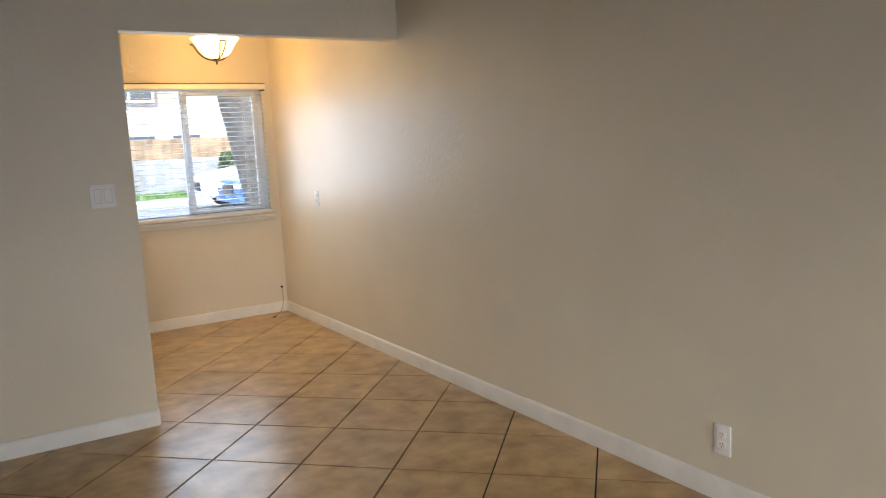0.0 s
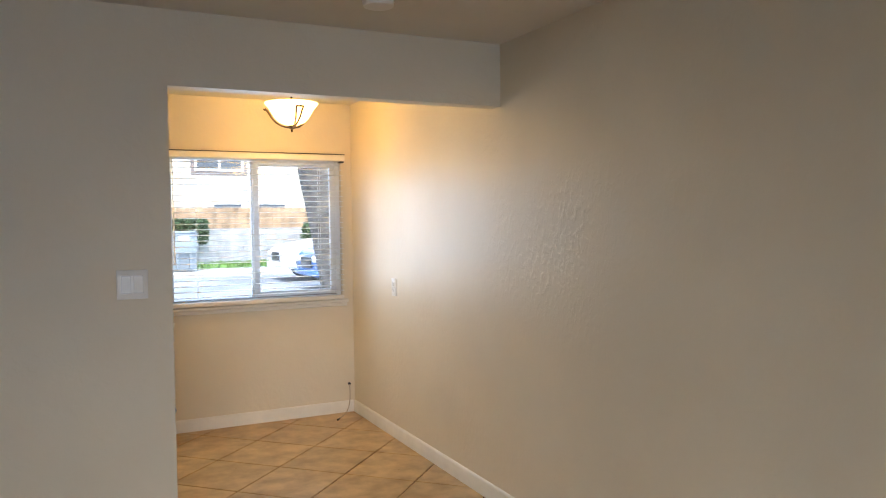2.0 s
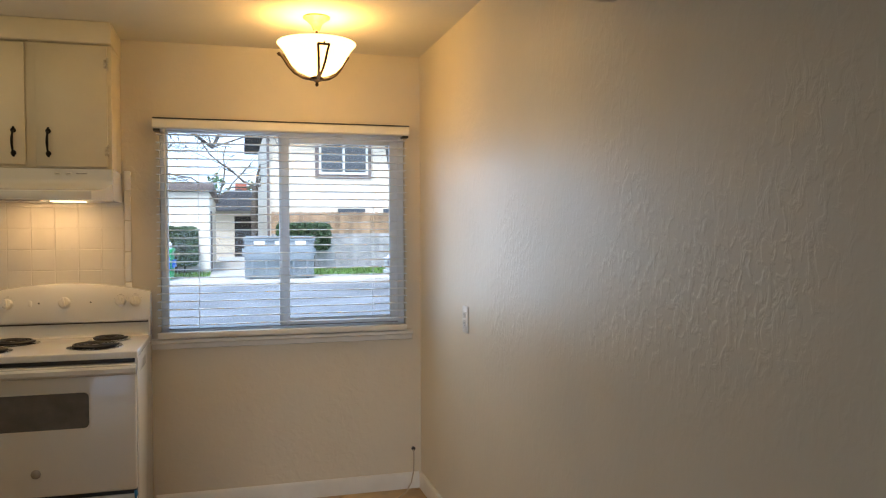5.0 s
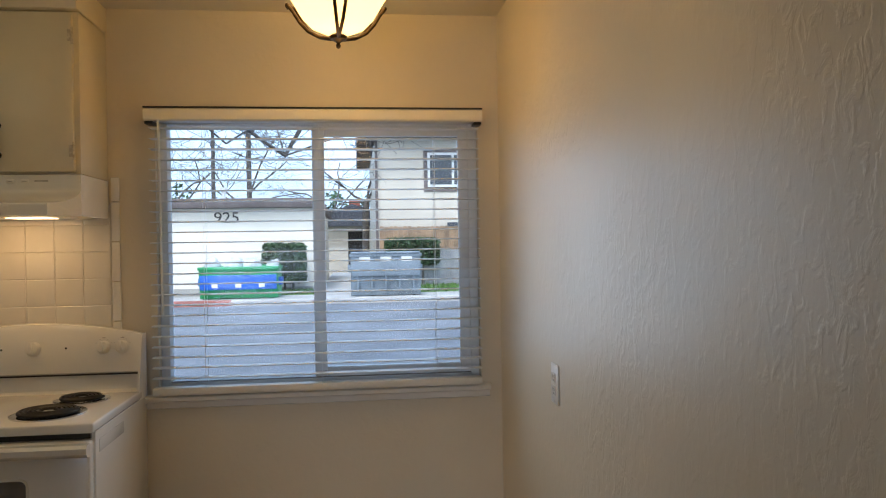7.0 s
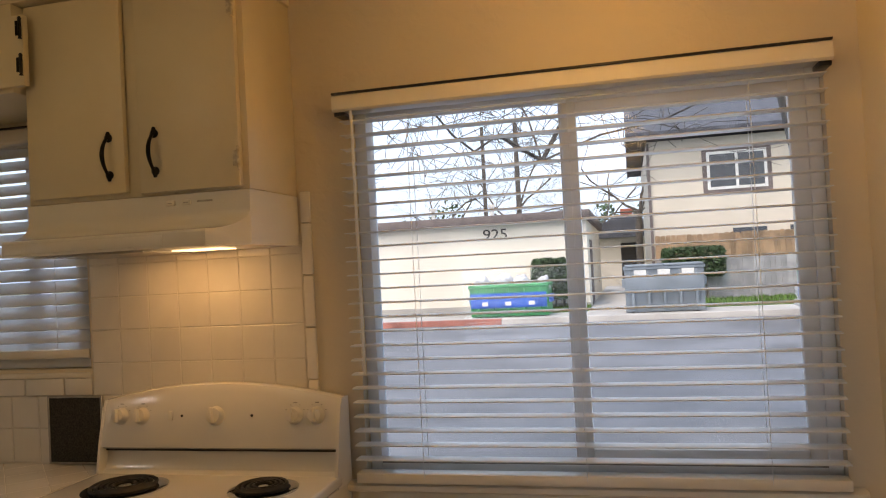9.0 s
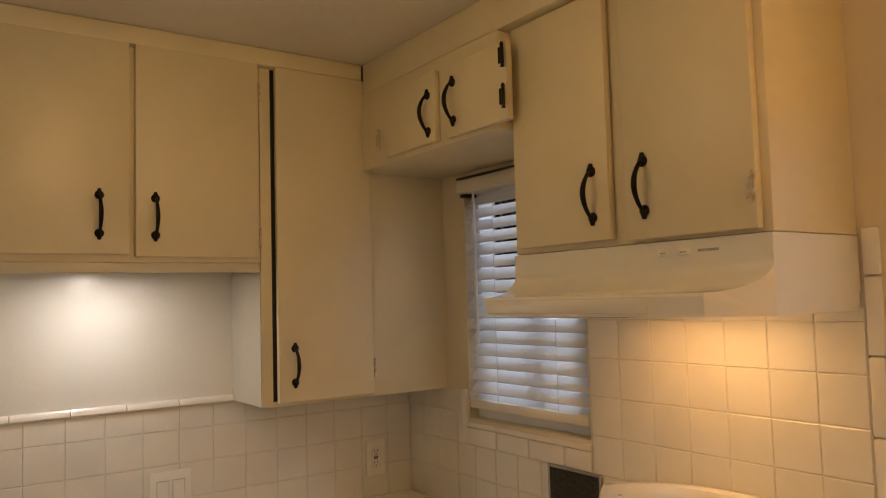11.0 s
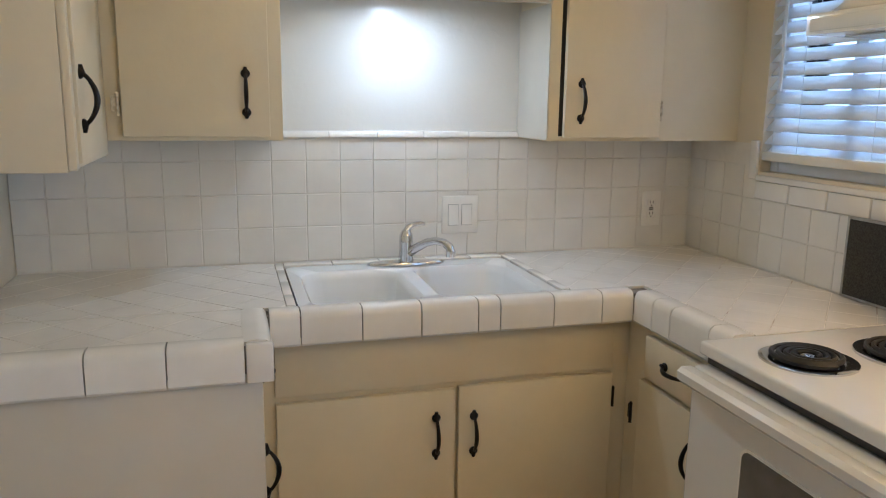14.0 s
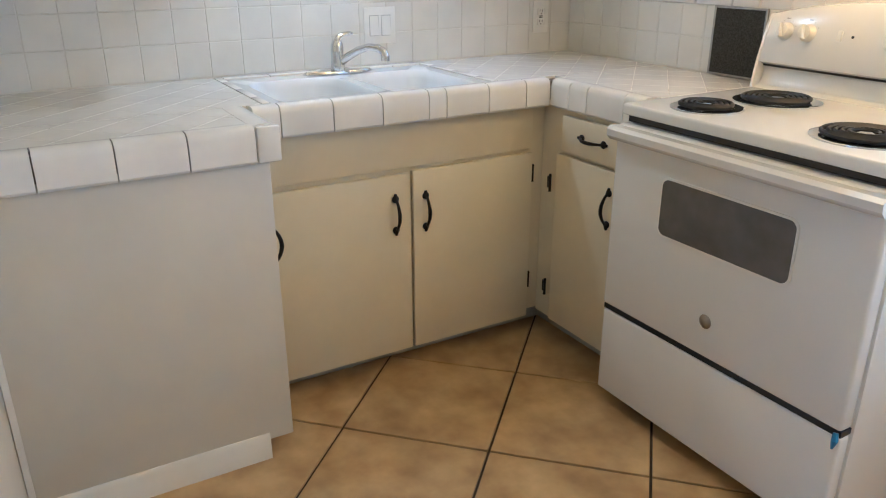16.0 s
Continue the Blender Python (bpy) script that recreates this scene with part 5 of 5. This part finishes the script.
def house():
    h = thing("apartment_house", (6.5, 31, GZ), "two-storey beige stucco house with white framed windows", "house")
    x0, x1, y = 3.28, 17, 28.4
    part("wall", box(x0, x1, y, y + 9, GZ - 0.3, 4.75), STUCCO_B, h, smooth=False)
    bm = bmesh.new()
    prism(bm, [(y - 0.55, 4.75), (y + 4.5, 6.6), (y + 9.5, 4.75), (y + 9.5, 4.95), (y + 4.5, 6.85), (y - 0.55, 4.97)], "x", x0 - 0.55, x1)
    part("roof", bm, SHINGLE, h)
    part("downpipe", box(x0 - 0.02, x0 + 0.06, y - 0.08, y - 0.005, GZ, 4.7), FASCIA, h)
    for wx0, wx1, z0, z1 in ((4.90, 6.50, 3.24, 4.32), (9.0, 10.4, 3.24, 4.32)):
        w = part("window", box(wx0, wx1, y - 0.04, y - 0.002, z0, z1), SIGN, h, "white framed window")
        part("surround", box(wx0 - 0.12, wx1 + 0.12, y - 0.025, y - 0.001, z0 - 0.14, z1 + 0.1), FASCIA, w)
        m = (wx0 + wx1) / 2
        for a, b in ((wx0 + 0.08, m - 0.04), (m + 0.04, wx1 - 0.08)):
            part("pane", box(a, b, y - 0.046, y - 0.041, z0 + 0.08, z1 - 0.08), CARGLASS, w)
    for a in (5.5, 7.0):
        part("lower_window", box(a, a + 0.9, y - 0.04, y - 0.002, 1.55, 2.13), CARGLASS, h)


house()


def far_house():
    h = thing("bungalow", (3.2, 44, GZ), "far bungalow with a dark shingle roof and red chimney", "house")
    part("wall", box(0.4, 6.2, 40.5, 48, GZ - 0.3, 2.35), STUCCO_B, h, smooth=False)
    bm = bmesh.new()
    prism(bm, [(0.0, 2.35), (2.5, 3.38), (5.6, 2.35)], "y", 40.0, 48.5)
    part("roof", bm, SHINGLE, h)
    part("chimney", box(2.35, 2.9, 42, 42.7, 2.8, 3.72, bev=0.02), BRICK, h, "red brick chimney")
    part("carport_post", box(3.35, 3.5, 39.9, 40.05, GZ - 0.3, 2.35), FASCIA, h)
    # the doorway's dim inside is a painted panel on the solid wall
    part("doorway", box(2.3, 3.2, 40.42, 40.49, GZ, 2.1), SHADE, h)


far_house()

fence = thing("wooden_fence", (7.2, 27.6, GZ), "weathered upright board fence, brown above and grey below", "fence")
part("rail", box(3.35, 12.9, 27.64, 27.70, 0.68, 0.77), FENCE_G, fence)
part("rail", box(3.35, 12.9, 27.64, 27.70, 1.58, 1.67), FENCE, fence)
bm = bmesh.new()
prism(bm, [(-0.068, 0), (0.068, 0), (0.068, 0.78), (0.045, 0.82), (-0.045, 0.82), (-0.068, 0.78)], "y", 0, 0.02)
upper = mesh_of("board", bm, FENCE)
bm = bmesh.new()
bx(bm, -0.068, 0.068, 0, 0.02, 0, 1.10)
lower = mesh_of("board", bm, FENCE_G)
for k in range(68):
    x = 3.42 + k * 0.14
    placed("board", upper, fence, Matrix.Translation((x, 27.62, 1.18 + random.uniform(-0.012, 0.012))))
    placed("board", lower, fence, Matrix.Translation((x, 27.61, GZ + 0.13)))


def hedge(name, x0, x1, y0, y1, z0, z1, n, label):
    bm = bmesh.new()
    for k in range(3):
        rod(bm, (x0 + (x1 - x0) * (0.3 + 0.2 * k), (y0 + y1) / 2, GZ), (x0 + (x1 - x0) * (0.3 + 0.2 * k), (y0 + y1) / 2, z0 + 0.4), 0.04, 0.02, 7)
    h = thing(name, ((x0 + x1) / 2, (y0 + y1) / 2, GZ), label, "hedge")
    part("stems", bm, BARK, h)
    verts, faces = [], []
    for _ in range(n):
        p = [random.uniform(-1, 1) for _ in range(3)]
        k = max(abs(c) for c in p)
        sc = random.uniform(0.72, 1.03) / max(k, 0.2)
        p = [c * sc for c in p]
        rr = math.sqrt(sum(c * c for c in p))
        p = [c * (1 if rr < 1.35 else 1.35 / rr) for c in p]
        c = Vector(((x0 + x1) / 2 + p[0] * (x1 - x0) / 2, (y0 + y1) / 2 + p[1] * (y1 - y0) / 2, (z0 + z1) / 2 + p[2] * (z1 - z0) / 2))
        d1 = Vector((random.gauss(0, 1), random.gauss(0, 1), random.gauss(0, 1))).normalized() * random.uniform(0.03, 0.07)
        d2 = d1.orthogonal().normalized() * random.uniform(0.02, 0.045)
        i = len(verts)
        verts += [c - d1, c + d2, c + d1, c - d2]
        faces.append([i, i + 1, i + 2, i + 3])
    me = bpy.data.meshes.new("foliage")
    me.from_pydata([tuple(Vector(v) - ORG[h.name]) for v in verts], [], faces)
    me.materials.append(LEAF)
    ob = new("foliage", me)
    ob.parent = h


hedge("clipped_shrub", 0.18, 1.28, 25.0, 25.7, 0.50, 1.52, 4200, "clipped box-shaped green shrub by the white wall")
hedge("clipped_shrub", 3.5, 5.1, 27.0, 27.55, 0.85, 1.64, 3600, "low clipped shrub in front of the fence")
hedge("clipped_shrub", 8.1, 9.3, 26.3, 27.2, 0.4, 1.5, 3000, "round green shrub on the lawn")


def dumpster(name, x0, x1, y0, y1, top, body_m, panel_m, label, bags):
    d = thing(name, ((x0 + x1) / 2, (y0 + y1) / 2, GZ), label, "dumpster")
    b = GZ + 0.14
    bm = bmesh.new()
    outl = [(y0 + 0.12, b), (y1, b), (y1, top), (y0, top), (y0, top - 0.35)]
    prism(bm, outl, "x", x0, x1)
    part("container", bm, body_m, d)
    bm = bmesh.new()
    bx(bm, x0 - 0.03, x1 + 0.03, y0 - 0.03, y1 + 0.02, top - 0.04, top + 0.03, 0.012)
    part("rim", bm, body_m, d)
    n = 5
    for k in range(n):
        x = x0 + (x1 - x0) * (k + 0.5) / n
        bm = bmesh.new()
        bx(bm, x - 0.03, x + 0.03, y0 - 0.02, y0 + 0.10, b + 0.08, top - 0.06, 0.008)
        part("rib", bm, body_m, d)
    part("front_panel", box(x0 + 0.02, x1 - 0.02, y0 - 0.035, y0 - 0.021, top - 0.50, top - 0.16, bev=0.004), panel_m, d)
    for x in (x0 + 0.02, x1 - 0.02):
        part("fork_pocket", box(x - 0.09, x + 0.09, y0 + 0.25, y1 - 0.25, top - 0.42, top - 0.24, bev=0.01), panel_m, d)
    for x in (x0 + 0.15, x1 - 0.15):
        for y in (y0 + 0.25, y1 - 0.15):
            bm = bmesh.new()
            rod(bm, (x - 0.03, y, GZ + 0.075), (x + 0.03, y, GZ + 0.075), 0.075, None, 16)
            part("wheel", bm, RUBBER, d, "small black caster")
    for k in range(3):
        x = x0 + (x1 - x0) * (0.2 + 0.3 * k)
        part("sticker", box(x - 0.13, x + 0.13, y0 - 0.040, y0 - 0.036, top - 0.155, top - 0.04) if bags is None else
             box(x - 0.07, x + 0.07, y0 - 0.040, y0 - 0.0355, top - 0.45, top - 0.36), SIGN, d, "white printed sticker")
    for i in range(2):
        a, c = x0 + (x1 - x0) * (0.5 * i) + 0.01, x0 + (x1 - x0) * (0.5 * i + 0.5) - 0.01
        bm = bmesh.new()
        if bags:
            bx(bm, a, c, y1 - 0.04, y1 + 0.03, top - 0.5, top + 0.05, 0.01)
        else:
            bx(bm, a, c, y0 - 0.05, y1 + 0.03, top + 0.031, top + 0.075, 0.015)
        part("lid", bm, body_m, d)
    for k in range(bags or 0):
        x, y, r = x0 + 0.25 + k * (x1 - x0 - 0.4) / max(1, bags - 1), y0 + 0.4 + 0.2 * (k % 2), random.uniform(0.16, 0.25)
        bm = bmesh.new()
        bmesh.ops.create_icosphere(bm, subdivisions=3, radius=r, matrix=Matrix.Translation((x, y, top + 0.02)))
        for v in bm.verts:
            q = noise.noise(v.co * 6)
            v.co.z += q * 0.09
            v.co.x += noise.noise(v.co * 5 + Vector((3, 1, 7))) * 0.06
        solo("rubbish_bag", bm, BAG, "pale full rubbish bag on the dumpster", "bag", "rubbish bags")
    return d


dumpster("green_dumpster", -1.05, 0.76, 23.1, 24.15, 0.95, GREEN, BLUE, "green steel dumpster with a blue panel, heaped with bags", 4)
dumpster("grey_dumpster", 2.49, 4.17, 23.0, 24.1, 1.21, GREY, GREY, "grey steel dumpster with closed lids and stickers", None)


def car(name, cx, cy, yaw, material, label):
    """A parked car, nose along +x of its own pose."""
    m = Matrix.Translation((cx, cy, GZ)) @ Matrix.Rotation(radians(yaw), 4, "Z")
    c = thing(name, (cx, cy, GZ), label, "car")

    def put(nm, bm, material, parent, lb=""):
        bm.transform(m)
        return part(nm, bm, material, parent, lb)
    bm = bmesh.new()
    side = [(-2.2, 0.32), (2.15, 0.30), (2.25, 0.45), (2.22, 0.68), (2.05, 0.82), (1.15, 0.98), (-2.0, 1.02), (-2.25, 0.85), (-2.27, 0.45)]
    prism(bm, side, "y", -0.87, 0.87)
    bmesh.ops.bevel(bm, geom=bm.edges[:], offset=0.06, segments=3, affect="EDGES")
    put("body", bm, material, c)
    bm = bmesh.new()
    prism(bm, [(1.1, 0.96), (0.35, 1.45), (-1.5, 1.48), (-2.1, 1.0)], "y", -0.74, 0.74)
    bmesh.ops.bevel(bm, geom=bm.edges[:], offset=0.07, segments=3, affect="EDGES")
    cb = put("cabin", bm, material, c)
    for s in (-1, 1):
        bm = bmesh.new()
        prism(bm, [(0.88, 1.02), (0.32, 1.38), (-1.42, 1.41), (-1.85, 1.02)], "y", s * 0.742, s * 0.752)
        put("side_window", bm, CARGLASS, cb)
    bm = bmesh.new()
    prism(bm, [(1.06, 1.0), (0.42, 1.42), (0.43, 1.44), (1.09, 1.02)], "y", -0.66, 0.66)
    put("windscreen", bm, CARGLASS, cb)
    for x in (-1.4, 1.35):
        for s in (-1, 1):
            bm = bmesh.new()
            rod(bm, (x, s * 0.70, 0.33), (x, s * 0.89, 0.33), 0.33, None, 28)
            w = put("wheel", bm, RUBBER, c)
            bm = bmesh.new()
            rod(bm, (x, s * 0.885, 0.33), (x, s * 0.90, 0.33), 0.2, None, 20)
            put("rim", bm, STEEL, w)
    for s in (-1, 1):
        put("headlight", box(2.17, 2.26, s * 0.60 - 0.18, s * 0.60 + 0.18, 0.58, 0.70, bev=0.03), SIGN, c)
    put("grille", box(2.19, 2.262, -0.36, 0.36, 0.46, 0.68, bev=0.02), DARK, c)
    put("bumper", box(2.15, 2.275, -0.85, 0.85, 0.30, 0.42, bev=0.03), material, c)


car("parked_car", 7.85, 20.4, 180, CARWHITE, "white parked car with its bonnet showing behind the tree")
car("parked_car", 7.75, 17.4, 180, CARBLUE, "blue parked car at the kerb")


def limb(bm, p, d, length, r, depth, rng, spread=0.75, low=-9.0):
    """A crooked tapering branch that forks."""
    pts, rad = [p.copy()], [r]
    q, v = p.copy(), d.normalized()
    n = 5
    for i in range(n):
        v = (v + Vector((rng.gauss(0, 0.22), rng.gauss(0, 0.22), rng.gauss(0.0, 0.18)))).normalized()
        if q.y + v.y * length / n < 9.0:
            v.y = abs(v.y)
        if q.z + v.z * length / n < low:
            v.z = abs(v.z) * 0.4
        q = q + v * length / n
        pts.append(q.copy())
        rad.append(max(0.0028, r * (1 - 0.5 * (i + 1) / n)))
    tube(bm, pts, rad, 6 if r > 0.03 else 4, cap=False)
    if depth:
        for k in range(3 if depth > 1 else 4):
            j = rng.randint(2, n)
            w = (v + Vector((rng.gauss(0, spread), rng.gauss(0, spread), rng.gauss(-0.05, spread * 0.7)))).normalized()
            limb(bm, pts[j], w, length * rng.uniform(0.55, 0.8), rad[j] * 0.56, depth - 1, rng, spread, low)


def bare_tree(name, x, y, lean, h, r, starts, label, seed):
    rng = random.Random(seed)
    t = thing(name, (x, y, GZ), label, "tree")
    bm = bmesh.new()
    top = Vector((x + lean[0], y + lean[1], GZ + h))
    pts = [Vector((x, y, GZ - 0.1)).lerp(top, s) + Vector((math.sin(s * 5) * 0.04, 0, 0)) for s in (0, 0.06, 0.2, 0.4, 0.6, 0.8, 1)]
    tube(bm, pts, [r * 1.5, r * 1.18, r, r * 0.93, r * 0.88, r * 0.86, r * 0.8], 16)
    for v in bm.verts:
        v.co += Vector((noise.noise(v.co * 3), noise.noise(v.co * 3 + Vector((5, 2, 1))), 0)) * r * 0.18
    part("trunk", bm, BARK, t)
    bm = bmesh.new()
    for dx, dy, dz, ln, rr in starts:
        limb(bm, top, Vector((dx, dy, dz)), ln, rr, 5 if r > 0.3 else 4, rng, 0.75, 2.22 if r > 0.3 else -9.0)
    part("crown", bm, BARK, t, "bare leafless branches")


bare_tree("street_tree", TREE_X, TREE_Y, (-0.55, 0.1), 3.3, 0.36,
          [(-1.0, 0.3, 0.22, 2.4, 0.045), (-0.9, -0.3, 0.42, 2.2, 0.045), (-0.8, 0.8, 0.25, 2.4, 0.038), (0.4, 0.2, 1, 2.6, 0.14),
           (-1.0, 0.1, 0.10, 2.8, 0.034), (-1.0, 0.5, 0.05, 3.0, 0.032), (-0.9, -0.1, 0.30, 3.2, 0.036), (-1.0, -0.4, 0.0, 2.6, 0.030)],
          "old bare street tree with a thick furrowed trunk", 4)
for x, y, s, l in ((-2.0, 36, 9, "bare tree behind the garage roof"), (2.9, 34, 12, "bare tree between the buildings"), (-5.5, 40, 15, "far bare tree beyond the garage"),
                   (1.3, 44, 21, "tall bare tree in the distance")):
    bare_tree("bare_tree", x, y, (0.2, 0), 3.0, 0.15, [(0.7, 0, 0.8, 2.8, 0.05), (-0.8, 0.2, 0.7, 2.8, 0.05), (0.1, 0.3, 1, 3, 0.055), (0.9, -0.2, 0.35, 2.4, 0.035), (-1.0, -0.2, 0.3, 2.4, 0.035)], l, s)
for x, y, h in ((-7.3, 60, 11.5), (-3.2, 48, 9.5)):
    bm = bmesh.new()
    rod(bm, (x, y, GZ - 0.3), (x, y, h), 0.17, 0.12, 12)
    p = thing("utility_pole", (x, y, GZ), "tall dark wooden utility pole", "pole")
    part("mast", bm, BARK, p)
    part("crossarm", box(x - 1.1, x + 1.1, y - 0.06, y + 0.06, h - 1.0, h - 0.86), BARK, p)


def far_woods():
    """A low uneven line of distant evergreens and houses' trees, as many small clumps."""
    rng = random.Random(3)
    verts, faces = [], []
    for _ in range(9000):
        x = rng.uniform(-45, 45)
        top = 4.4 + 1.6 * math.sin(x * 0.31) + 1.1 * math.sin(x * 0.83 + 1) + 0.8 * math.sin(x * 2.1)
        c = Vector((x, rng.uniform(72, 84), GZ + rng.random() ** 0.7 * max(0.8, top)))
        d1 = Vector((rng.gauss(0, 1), rng.gauss(0, 1), rng.gauss(0, 1))).normalized() * rng.uniform(0.12, 0.32)
        d2 = d1.orthogonal().normalized() * rng.uniform(0.1, 0.25)
        i = len(verts)
        verts += [tuple(c - d1), tuple(c + d2), tuple(c + d1), tuple(c - d2)]
        faces.append([i, i + 1, i + 2, i + 3])
    me = bpy.data.meshes.new("far_woods")
    me.from_pydata(verts, [], faces)
    me.materials.append(LEAF)
    return tagged(new("far_woods", me), "distant line of dull green trees", "trees", kind="stuff")


far_woods()

# ---- floor tiles ----
lay_diagonal(floor, "tile", [(XS, XR - 0.002, YB + 0.002, W - 0.002), (XL + 0.002, XS, YB + 0.002, PK)], -0.006, 0.437, 0.0075, 5.15, 0.556, 0.006, 0.0022, FTILE)
